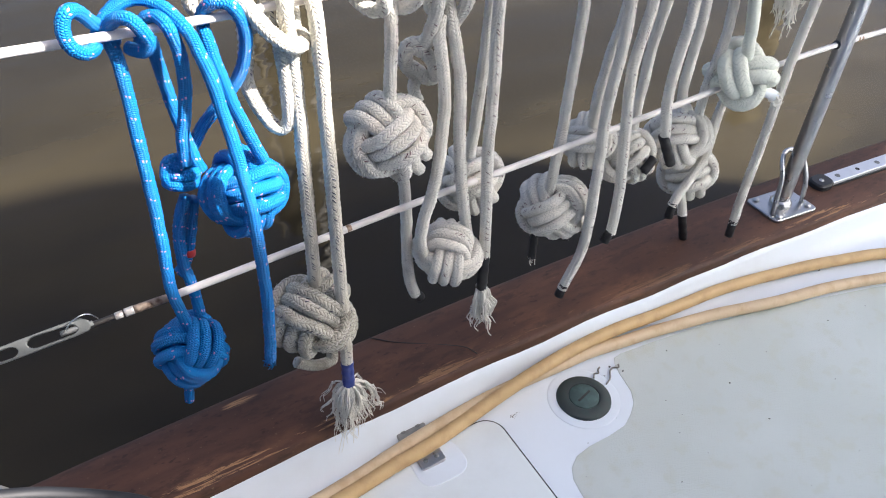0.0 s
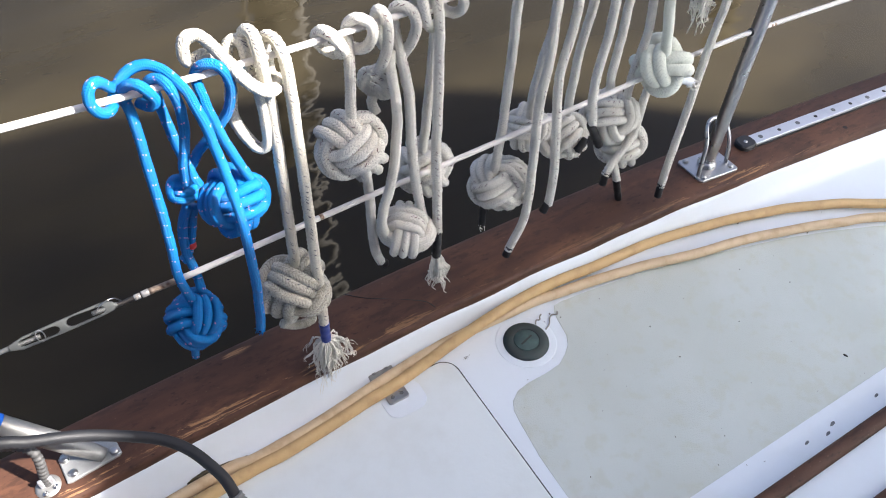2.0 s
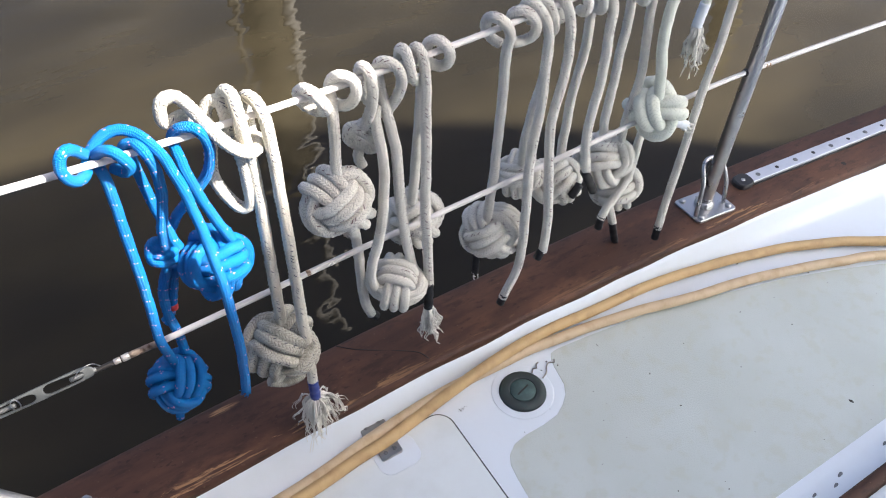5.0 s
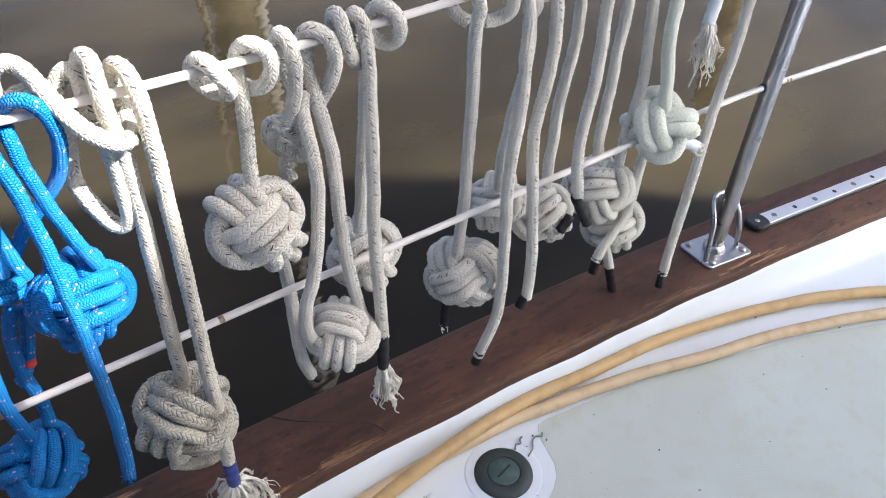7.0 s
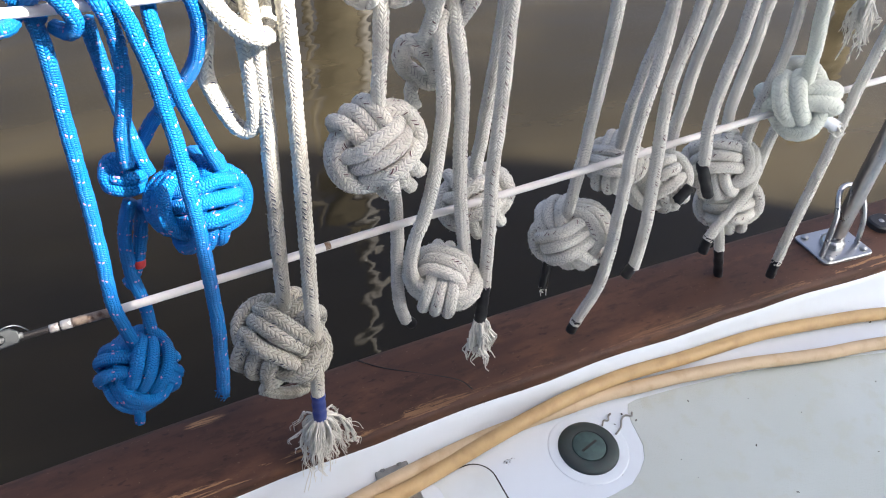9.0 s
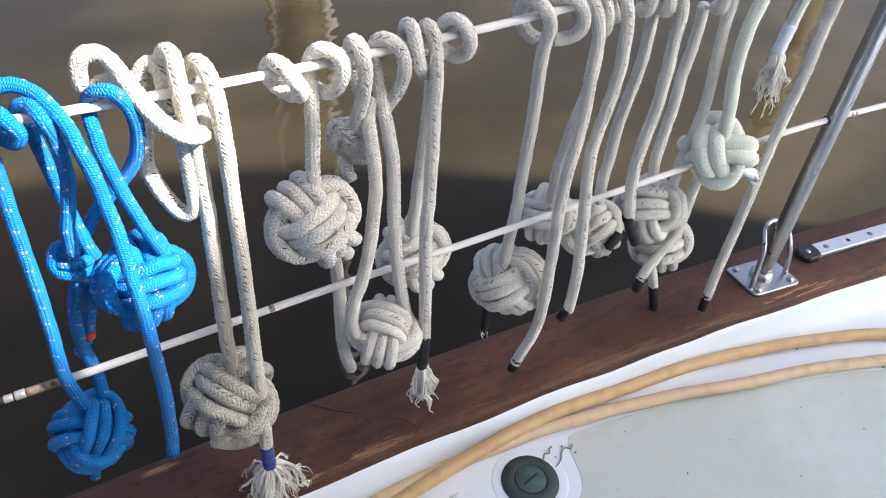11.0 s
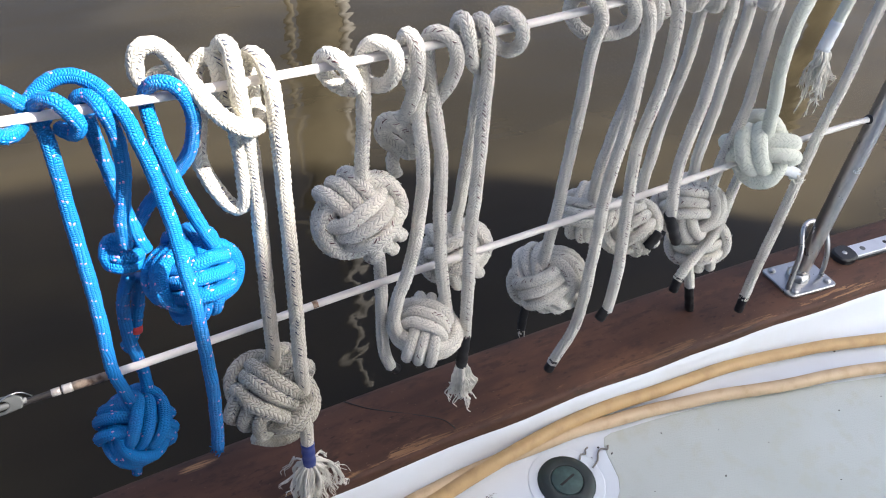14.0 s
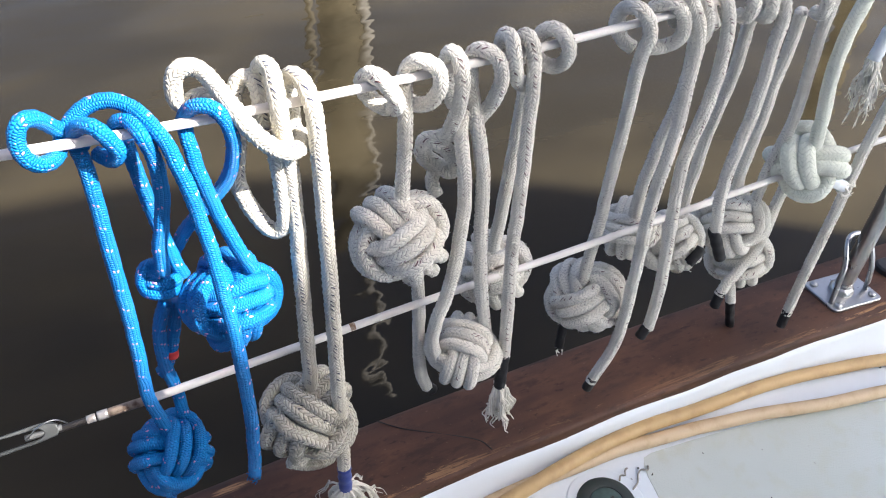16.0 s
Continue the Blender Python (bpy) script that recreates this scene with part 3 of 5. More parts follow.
# unseen screen added behind the path; its cut outline shades the side deck
bm = bmesh.new()
screen_outline = [(0.41, 1.69), (0.60, 1.73), (0.645, 1.80), (0.735, 1.945), (0.60, 1.985), (0.60, 2.15), (0.90, 2.15), (1.01, 2.18), (1.043, 2.265), (1.085, 2.33), (1.22, 2.45), (1.92, 3.22), (2.22, 3.48), (2.6, 3.60), (3.0, 3.55), (3.3, 3.40), (3.52, 3.22), (3.76, 2.98), (3.88, 2.75), (3.95, 2.48), (4.0, 2.08), (4.1, 1.8), (4.9, 1.5), (4.9, 0.05), (0.41, 0.05)]
front = [bm.verts.new((x, -1.3, z)) for x, z in screen_outline]
back = [bm.verts.new((x, -1.31, z)) for x, z in screen_outline]
bm.faces.new(front)
bm.faces.new(back[::-1])
for i in range(len(screen_outline)):
    j = (i + 1) % len(screen_outline)
    bm.faces.new((front[i], back[i], back[j], front[j]))
bmesh.ops.recalc_face_normals(bm, faces=bm.faces[:])
# a grey panel out of view is added to cut light from behind
tagged(part("sky_blocker", box(bmesh.new(), (-3.2, -1.4, 0.05), (0.40, -1.3, 1.9)), PANEL_GREY, smooth=False), "unseen grey panel added to hold back light from behind", "canvas wall", kind="structure")
tagged(part("sun_screen", bm, SCREEN_CLOTH, smooth=False), "unseen translucent white screen added to shade the deck and ropes", "canvas wall", kind="structure")

# water to the horizon
bm = bmesh.new()
for r in (3000,):
    vs = [bm.verts.new((sx * r, sy * r, WATER_Z)) for sx, sy in ((-1, -1), (1, -1), (1, 1), (-1, 1))]
    bm.faces.new(vs)
tagged(part("water", bm, WATER, smooth=False), "brown silty harbour water with soft ripples", "water", kind="structure")

# ---- deck surfaces ----
area = [(0.05, -0.02), (0.046, -0.039), (0.036, -0.056), (0.02, -0.069), (0.0, -0.080), (-0.03, -0.083), (-0.065, -0.083), (-0.09, -0.087), (-0.107, -0.098), (-0.116, -0.113), (-0.12, -0.135), (-0.128, -0.2), (-0.131, -0.29), (-0.128, -0.345), (-0.118, -0.362), (-0.10, -0.366),
        (0.4, -0.366), (1.0, -0.366), (1.16, -0.366), (0.95, -0.252), (0.85, -0.199), (0.738, -0.141), (0.645, -0.104), (0.55, -0.071), (0.432, -0.039), (0.374, -0.0235), (0.316, -0.010), (0.258, 0.002), (0.2, 0.011), (0.14, 0.019), (0.08, 0.025), (0.066, 0.023), (0.058, 0.012), (0.053, -0.004)]
tagged(part("nonskid_panel", slab(area, DECK_Z - 0.01, DECK_Z + 0.0006, 0.0006), NONSKID, smooth=False), "pale grey textured nonskid deck panel with stains and specks", "nonskid panel", kind="structure")

lid = thing("locker_lid", (-0.6, -0.15, DECK_Z), "white textured locker lid, closed flush in the deck", "locker lid")
part("gap", slab(rounded(-1.4, -0.385, -0.150, 0.026, 0.03, 8), DECK_Z - 0.01, DECK_Z + 0.0008), DARK_GAP, lid, "dark seam round the lid", smooth=False)
LID_WHITE = plain("white_lid_nonskid", (0.72, 0.765, 0.775), 0.55, vary=0.25, scale=16, relief=0.6, distance=0.0009, other=(0.55, 0.56, 0.52))
part("panel", slab(rounded(-1.3975, -0.3825, -0.1522, 0.0238, 0.0275, 8), DECK_Z - 0.01, DECK_Z + 0.0028, 0.0012), LID_WHITE, lid, smooth=False)
part("smooth_patch", slab(rounded(-0.292, -0.035, -0.222, 0.0215, 0.02, 8), DECK_Z, DECK_Z + 0.0036, 0.0006), GELCOAT, lid, smooth=False)

hinge = thing("hinge", (-0.262, 0.022, DECK_Z), "small stainless steel butt hinge under the hoses", "hinge")
part("leaf", slab(rounded(-0.289, 0.038, -0.246, 0.063, 0.004), DECK_Z, DECK_Z + 0.0135, 0.0015), POST_STEEL, hinge, smooth=False)
part("leaf", slab(rounded(-0.282, -0.008, -0.246, 0.020, 0.004), DECK_Z, DECK_Z + 0.008, 0.001), STEEL, hinge, smooth=False)
part("knuckle", tube([(-0.286, 0.023, DECK_Z + 0.007), (-0.242, 0.023, DECK_Z + 0.007)], 0.005), STEEL, hinge)
for x, y, z in ((-0.279, 0.053, 0.0133), (-0.257, 0.053, 0.0133), (-0.272, 0.002, 0.0078), (-0.256, 0.002, 0.0078)):
    part("screw", lathe([(0.0035, 0), (0.003, 0.001), (0, 0.0012)], (x, y, DECK_Z + z), 10), CLEAT_GREY, hinge)

cap = thing("deck_filler_cap", (-0.022, -0.015, DECK_Z), "dark bronze deck filler cap with a slotted green-stained plug", "filler cap")
part("flange", lathe([(0.0395, 0), (0.0392, 0.002), (0.037, 0.0042), (0.0235, 0.0062), (0.0225, 0.0058), (0.0222, 0.003), (0, 0.003)], (-0.022, -0.015, DECK_Z), 56), FILLER, cap)
plug = part("plug", lathe([(0.0216, 0.002), (0.0216, 0.0056), (0.0205, 0.0063), (0.006, 0.0066), (0, 0.0066)], (-0.022, -0.015, DECK_Z), 44), VERDIGRIS, cap, "verdigris-stained plug")
bm = box(bmesh.new(), (-0.013, -0.0016, 0), (0.013, 0.0016, 0.0008), 0.0004)
bmesh.ops.transform(bm, matrix=Matrix.Translation((-0.022, -0.015, DECK_Z + 0.0063)) @ Matrix.Rotation(radians(15), 4, "Z"), verts=bm.verts[:])
part("slot", bm, DARK_GAP, plug)

for label, pts in (("short scrap of grey twine stuck on the deck", [(0.013, 0.006), (0.019, 0.012), (0.025, 0.010), (0.029, 0.016), (0.034, 0.018)]), ("frayed scrap of grey twine stuck on the deck", [(0.022, -0.012), (0.034, -0.006), (0.042, 0.004), (0.050, 0.008), (0.058, 0.004), (0.062, 0.009)])):
    tagged(part("twine_scrap", tube([(x, y, DECK_Z + 0.0022) for x, y in pts], 0.0013, 0.002, 6), TWINE), label, "twine")

# hoses lying side by side along the deck
for label, mat, rad, pts in (
    ("tan rubber hose crossing over the paler one along the deck", HOSE_TAN, 0.0097, [(-1.5, -0.05, 0.0465), (-0.9, -0.03, 0.0465), (-0.65, -0.012, 0.0465), (-0.509, -0.002, 0.046), (-0.464, -0.002, 0.046), (-0.417, 0.002, 0.046), (-0.367, 0.007, 0.046), (-0.313, 0.014, 0.046), (-0.263, 0.018, 0.046), (-0.206, 0.027, 0.047), (-0.147, 0.034, 0.055), (-0.088, 0.039, 0.063), (-0.026, 0.047, 0.062), (0.037, 0.052, 0.06), (0.099, 0.052, 0.058), (0.162, 0.048, 0.055), (0.226, 0.045, 0.054), (0.291, 0.042, 0.053), (0.358, 0.035, 0.05), (0.422, 0.025, 0.047), (0.485, 0.013, 0.046), (0.546, -0.004, 0.046), (0.607, -0.022, 0.046), (0.662, -0.045, 0.046), (0.716, -0.069, 0.046), (0.779, -0.106, 0.046), (0.95, -0.2, 0.046), (1.2, -0.33, 0.046)]),
    ("pale pinkish rubber hose with brown scuffs lying on the deck", HOSE_PINK, 0.0094, [(-1.5, -0.03, 0.0465), (-0.9, -0.008, 0.0465), (-0.65, 0.01, 0.0465), (-0.537, 0.017, 0.046), (-0.504, 0.012, 0.046), (-0.457, 0.014, 0.046), (-0.41, 0.017, 0.046), (-0.358, 0.023, 0.046), (-0.304, 0.031, 0.046), (-0.252, 0.037, 0.047), (-0.197, 0.042, 0.048), (-0.141, 0.045, 0.049), (-0.085, 0.045, 0.049), (-0.027, 0.043, 0.049), (0.031, 0.042, 0.048), (0.088, 0.035, 0.047), (0.148, 0.028, 0.046), (0.204, 0.018, 0.046), (0.262, 0.007, 0.046), (0.319, -0.008, 0.046), (0.377, -0.022, 0.046), (0.438, -0.033, 0.046), (0.498, -0.047, 0.046), (0.558, -0.065, 0.046), (0.617, -0.083, 0.046), (0.673, -0.104, 0.046), (0.746, -0.131, 0.046), (0.95, -0.24, 0.046), (1.2, -0.37, 0.046)])):
    tagged(part("hose", tube(pts, rad, 0.008, 16), mat), label, "hose", "hoses on the deck")

# ---- stanchion, wires, track ----
post = thing("stanchion", (0.504, 0.116, RAIL_Z), "stainless steel stanchion bolted to the wooden toe rail", "stanchion")
part("base_plate", slab([(x, y - 0.09 * (x - 0.5)) for x, y in rounded(0.451, 0.0745, 0.545, 0.1445, 0.009)], RAIL_Z - 0.002, RAIL_Z + 0.0065, 0.0015), STEEL, post, smooth=False)
for x, y in ((0.465, 0.1385), (0.464, 0.0865), (0.533, 0.0835), (0.5345, 0.130)):
    bolt((x, y, RAIL_Z + 0.006), post, 0.006, 0.005)
part("tube", tube([(0.496, 0.112, RAIL_Z), (0.503, 0.113, 0.404), (0.509, 0.113, 0.73)], 0.0128, 0.02, 24), STEEL, post)
part("collar", lathe([(0.0185, 0.004), (0.0185, 0.012), (0.0155, 0.016), (0.0128, 0.018)], (0.496, 0.112, RAIL_Z), 24), STEEL, post)
part("bail", tube([(0.459, 0.0965, RAIL_Z + 0.004), (0.463, 0.101, RAIL_Z + 0.03), (0.470, 0.109, RAIL_Z + 0.068), (0.478, 0.125, RAIL_Z + 0.094), (0.493, 0.135, RAIL_Z + 0.101), (0.513, 0.134, RAIL_Z + 0.1), (0.527, 0.122, RAIL_Z + 0.088), (0.533, 0.105, RAIL_Z + 0.05), (0.534, 0.097, RAIL_Z + 0.004)], 0.0042, 0.004, 10), STEEL, post, "bent steel rod loop")
part("grommet", tube([(0.4890, 0.1165, 0.4055), (0.4920, 0.1165, 0.4055)], 0.0068, 0.002, 14), DULL_GREY, post)

track = thing("jib_track", (1.1, 0.08, RAIL_Z), "grey alloy track with screw holes on the toe rail", "track")


def track_y(x):
    return 0.116 - 0.076 * (x - 0.65) - 0.03 * max(x - 1.0, 0) ** 2


part("bar", lofted([[(x, track_y(x) - 0.0135, RAIL_Z), (x, track_y(x) - 0.0135, RAIL_Z + 0.009), (x, track_y(x) - 0.0125, RAIL_Z + 0.010), (x, track_y(x) + 0.0125, RAIL_Z + 0.010), (x, track_y(x) + 0.0135, RAIL_Z + 0.009), (x, track_y(x) + 0.0135, RAIL_Z)] for x in [0.627 + 0.05 * i for i in range(33)]]), ALLOY, track, smooth=False)
part("base_strip", lofted([[(x, track_y(x) - 0.0165, RAIL_Z), (x, track_y(x) - 0.0165, RAIL_Z + 0.004), (x, track_y(x) + 0.0165, RAIL_Z + 0.004), (x, track_y(x) + 0.0165, RAIL_Z)] for x in [0.627 + 0.05 * i for i in range(33)]]), BLACK_PLASTIC, track, "black bedding strip", smooth=False)
part("end_stop", slab([(x, y) for x, y in rounded(0.590, 0.100, 0.630, 0.137, 0.015)], RAIL_Z - 0.001, RAIL_Z + 0.013, 0.003), BLACK_PLASTIC, track, "black plastic end stop", smooth=False)
part("screw", lathe([(0.0045, 0), (0.004, 0.001), (0, 0.0013)], (0.608, 0.118, RAIL_Z + 0.0128), 12), STEEL, track)
for i in range(31):
    x = 0.65 + 0.0506 * i
    if i % 2:
        part("hole", lathe([(0.0042, 0), (0, 0.0003)], (x, track_y(x), RAIL_Z + 0.0101), 14), DARK_GAP, track)
    else:
        part("screw", lathe([(0.0052, 0), (0.0046, 0.0009), (0.0012, 0.0011), (0, 0.0004)], (x, track_y(x), RAIL_Z + 0.0099), 14), CLEAT_GREY, track)

upper = thing("lifeline_upper", (-0.2, 0.104, 0.648), "white vinyl-coated wire lifeline carrying the knotted ropes", "lifeline")
part("wire", tube([(-1.6, 0.112, 0.695), (-0.9, 0.11, 0.668), (-0.6, 0.108, 0.6525), (-0.4, 0.106, 0.6460), (-0.2, 0.104, 0.6478), (0.0, 0.102, 0.6575), (0.2, 0.1005, 0.676), (0.491, 0.099, 0.704), (1.6, 0.03, 0.71)], 0.0039, 0.02, 12), WIRE_WHITE, upper)
lower = thing("lifeline_lower", (-0.2, 0.118, 0.375), "white vinyl-coated lower lifeline with a rusty end and turnbuckle", "lifeline")
part("wire", tube([(-0.511, 0.118, 0.360), (-0.388, 0.118, 0.366), (-0.235, 0.118, 0.374), (-0.058, 0.118, 0.380), (0.2, 0.118, 0.392), (0.496, 0.1165, 0.4055), (1.0, 0.085, 0.405), (1.6, 0.02, 0.405)], 0.0041, 0.02, 12), WIRE_WHITE, lower)
part("swage", tube([(-0.545, 0.118, 0.3597), (-0.51, 0.118, 0.360)], 0.0042, 0.004, 12), RUST, lower, "rusty swaged sleeve")
part("band", tube([(-0.5545, 0.118, 0.3594), (-0.5458, 0.118, 0.3597)], 0.0044, 0.002, 12), SWAGE_PALE, lower, "pale metal band")
part("collar", tube([(-0.564, 0.118, 0.3591), (-0.5565, 0.118, 0.3593)], 0.0038, 0.002, 12), SWAGE_PALE, lower)
part("rod", tube([(-0.604, 0.118, 0.358), (-0.552, 0.118, 0.3594)], 0.0031, 0.004, 8), ROD_DARK, lower)
part("rust_ring", tube([(-0.3110, 0.118, 0.3704), (-0.3055, 0.118, 0.3707)], 0.00425, 0.002, 10), RUST_SPOT, lower, "rust stain on the coating")

def slotted(outline, holes, y0, y1, tilt):
    """A plate in the x-z plane with holes, from y0 to y1."""
    bm = bmesh.new()
    edges = []
    for ring in [outline] + holes:
        vs = [bm.verts.new((x, y0, z)) for x, z in ring]
        edges += [bm.edges.new((a, b)) for a, b in zip(vs, vs[1:] + vs[:1])]
    faces = [f for f in bmesh.ops.triangle_fill(bm, edges=edges, use_beauty=True)["geom"] if isinstance(f, bmesh.types.BMFace)]
    moved = [v for v in bmesh.ops.extrude_face_region(bm, geom=faces)["geom"] if isinstance(v, bmesh.types.BMVert)]
    bmesh.ops.translate(bm, vec=(0, y1 - y0, 0), verts=moved)
    bmesh.ops.recalc_face_normals(bm, faces=bm.faces[:])
    rim = [e for e in bm.edges if len(e.link_faces) == 2 and e.calc_face_angle(0) > 1.2]
    bmesh.ops.bevel(bm, geom=rim, offset=0.001, segments=2, affect="EDGES", profile=0.5)
    about = Matrix.Translation((0, 0.118, 0.3600))
    bmesh.ops.transform(bm, matrix=about @ Matrix.Rotation(radians(tilt), 4, "X") @ Matrix.Diagonal((1, 1, 0.7, 1)) @ about.inverted(), verts=bm.verts[:])
    return bm


def pill(x0, x1, z, r0, r1):
    return [(x1 + r1 * math.cos(w), z + r1 * math.sin(w)) for w in (radians(-90 + 30 * k) for k in range(7))] + [(x0 + r0 * math.cos(w), z + r0 * math.sin(w)) for w in (radians(90 + 30 * k) for k in range(7))]


body = [(-0.711, 0.3535), (-0.697, 0.3475), (-0.648, 0.3482), (-0.604, 0.3505), (-0.590, 0.3525), (-0.587, 0.358), (-0.588, 0.3665), (-0.594, 0.3725), (-0.606, 0.3735), (-0.650, 0.3715), (-0.694, 0.3685), (-0.711, 0.3625)]
buckle = part("turnbuckle", slotted(body, [pill(-0.694, -0.661, 0.3583, 0.0058, 0.0074), pill(-0.637, -0.606, 0.3612, 0.0080, 0.0068)], 0.1145, 0.1215, -45), TURN_GREY, lower, "open-bodied grey turnbuckle", smooth=False)
part("screw", tube([(-0.80, 0.118, 0.357), (-0.70, 0.118, 0.358), (-0.676, 0.118, 0.3583)], 0.0029, 0.006, 10), CLEAT_GREY, buckle)
part("screw", tube([(-0.615, 0.118, 0.3605), (-0.585, 0.118, 0.3605)], 0.0029, 0.006, 10), CLEAT_GREY, buckle)
part("ring_pin", tube([(-0.613, 0.116, 0.362), (-0.609, 0.111, 0.370), (-0.602, 0.110, 0.378), (-0.593, 0.111, 0.381), (-0.585, 0.113, 0.3775), (-0.579, 0.116, 0.366)], 0.0006, 0.002, 6), STEEL, buckle)
part("ring_pin", sweep(bmesh.new(), glide([(-0.675 + 0.0045 * math.cos(w), 0.113, 0.3635 + 0.0105 * math.sin(w)) for w in (i * math.pi / 5 for i in range(10))], 0.002, True), 0.0008, 6, True), STEEL, buckle)

# ---- the other post at the walk's near end, with cable and conduit ----
gate = thing("gate_post", (-0.70, 0.1, RAIL_Z), "steel gate post leaning outboard from its bolted plate on the rail", "post")
part("base_plate", slab([(-0.737, 0.0765), (-0.731, 0.0755), (-0.665, 0.082), (-0.6605, 0.086), (-0.6625, 0.107), (-0.667, 0.1275), (-0.675, 0.132), (-0.735, 0.124), (-0.740, 0.118)], RAIL_Z - 0.002, RAIL_Z + 0.0055, 0.0015), PLATE_STEEL, gate, smooth=False)
for x, y in ((-0.732, 0.113), (-0.726, 0.086), (-0.669, 0.091), (-0.674, 0.124)):
    bolt((x, y, RAIL_Z + 0.005), gate, 0.0062, 0.005)
part("tube", tube([(-0.683, 0.092, RAIL_Z + 0.006), (-0.697, 0.101, 0.121), (-0.723, 0.114, 0.148), (-0.775, 0.141, 0.202), (-0.95, 0.235, 0.38)], lambda t: 0.0135 if t > 0.12 else 0.0105 + 0.025 * t, 0.008, 24), POST_STEEL, gate)
conduit = thing("conduit", (-0.765, 0.08, RAIL_Z), "grey ribbed conduit rising from a round flange on the rail", "conduit")
flange = part("flange", lathe([(0.0175, 0), (0.017, 0.003), (0.011, 0.0045), (0, 0.0045)], (-0.761, 0.087, RAIL_Z - 0.0005), 28), POST_STEEL, conduit)
for x, y in ((-0.752, 0.080), (-0.766, 0.076)):
    bolt((x, y, RAIL_Z + 0.003), flange, 0.004, 0.003, "screw")
for x in (-0.7665, -0.7535):
    part("prong", box(bmesh.new(), (x - 0.003, 0.0855, RAIL_Z + 0.003), (x + 0.003, 0.090, RAIL_Z + 0.021), 0.001), ALLOY, flange, "bright clamp prong")
part("pipe", tube([(-0.760, 0.091, RAIL_Z + 0.002), (-0.7575, 0.092, 0.13), (-0.753, 0.095, 0.155), (-0.754, 0.102, 0.173), (-0.768, 0.114, 0.180), (-0.80, 0.130, 0.183), (-0.88, 0.17, 0.19)], lambda t: 0.0064 + 0.0007 * math.sin(t * 190), 0.0011, 12), CONDUIT, conduit)
cable = thing("black_cable", (-0.56, -0.1, 0.2), "thick black cable with a grey ribbed sleeve, arching over the deck", "cable")
part("cable", tube([(-1.1, 0.14, 0.30), (-0.806, 0.090, 0.250), (-0.745, 0.080, 0.226), (-0.686, 0.070, 0.202), (-0.626, 0.045, 0.181), (-0.596, 0.025, 0.172), (-0.575, 0.0, 0.165), (-0.558, -0.034, 0.155), (-0.551, -0.054, 0.148), (-0.548, -0.075, 0.135)], 0.0078, 0.006, 16), BLACK_PLASTIC, cable)
part("sleeve", tube([(-0.549, -0.072, 0.137), (-0.543, -0.092, 0.115), (-0.537, -0.112, 0.08), (-0.535, -0.125, DECK_Z)], lambda t: 0.0105 + 0.0007 * math.sin(t * 130), 0.0015, 14), CLEAT_GREY, cable, "grey ribbed sleeve")

# scarf joint in the rail: a hairline gap
tagged(part("trim", tube([(x, y, RAIL_Z + 0.0012) for x, y in ((-0.262, 0.183), (-0.234, 0.157), (-0.184, 0.124), (-0.154, 0.102), (-0.145, 0.083))], 0.0009, 0.004, 6, flat=1.0), DARK_GAP), "dark hairline joint in the wooden rail", "joint", kind="structure")

# piles and a pole off the side, which stand in the water
for label, mat, x, y, r, h in (("weathered timber mooring pile standing in the water", PILE_WOOD, 1.37, 5.2, 0.17, 3.2), ("yellowish timber mooring pile standing in the water", PILE_WOOD, 3.87, 2.62, 0.09, 1.3), ("pale slender pole standing in the water", PILE_PALE, 1.62, 5.3, 0.065, 5.9), ("pale slender pole standing in the water", PILE_DULL, 1.10, 5.1, 0.03, 3.0)):
    tagged(part("mooring_pile", lathe([(r, -0.6), (r * 0.98, h * 0.5), (r * 0.95, h), (0, h + 0.03)], (x, y, WATER_Z), 20), mat), label, "pile")

# ---- knotted ropes on the lifelines ----
KNOTS = "monkey fist ropes on the lifelines"
BLUE_R, GREY_R, WHITE_R, RIGHT_R = 0.0057, 0.0064, 0.0069, 0.0065

rope = thing("knotted_rope", (-0.45, 0.107, 0.646), "bright blue braided rope with two monkey fists on the lifeline", "knotted rope", KNOTS)
cord([(-0.4871, 0.112, 0.6335), (-0.4783, 0.099, 0.6337), (-0.4735, 0.093, 0.6438), (-0.4776, 0.092, 0.6559), (-0.4841, 0.096, 0.6636), (-0.4914, 0.104, 0.662), (-0.4976, 0.113, 0.6523), (-0.4986, 0.118, 0.6394), (-0.4974, 0.114, 0.6288), (-0.497, 0.111, 0.616), (-0.4977, 0.108, 0.5902), (-0.4992, 0.106, 0.5595), (-0.5006, 0.104, 0.5204), (-0.5016, 0.103, 0.4833), (-0.5039, 0.102, 0.4436), (-0.5078, 0.102, 0.3842), (-0.5044, 0.102, 0.3504), (-0.501, 0.104, 0.3219)], rope, ROPE_BLUE, BLUE_R)
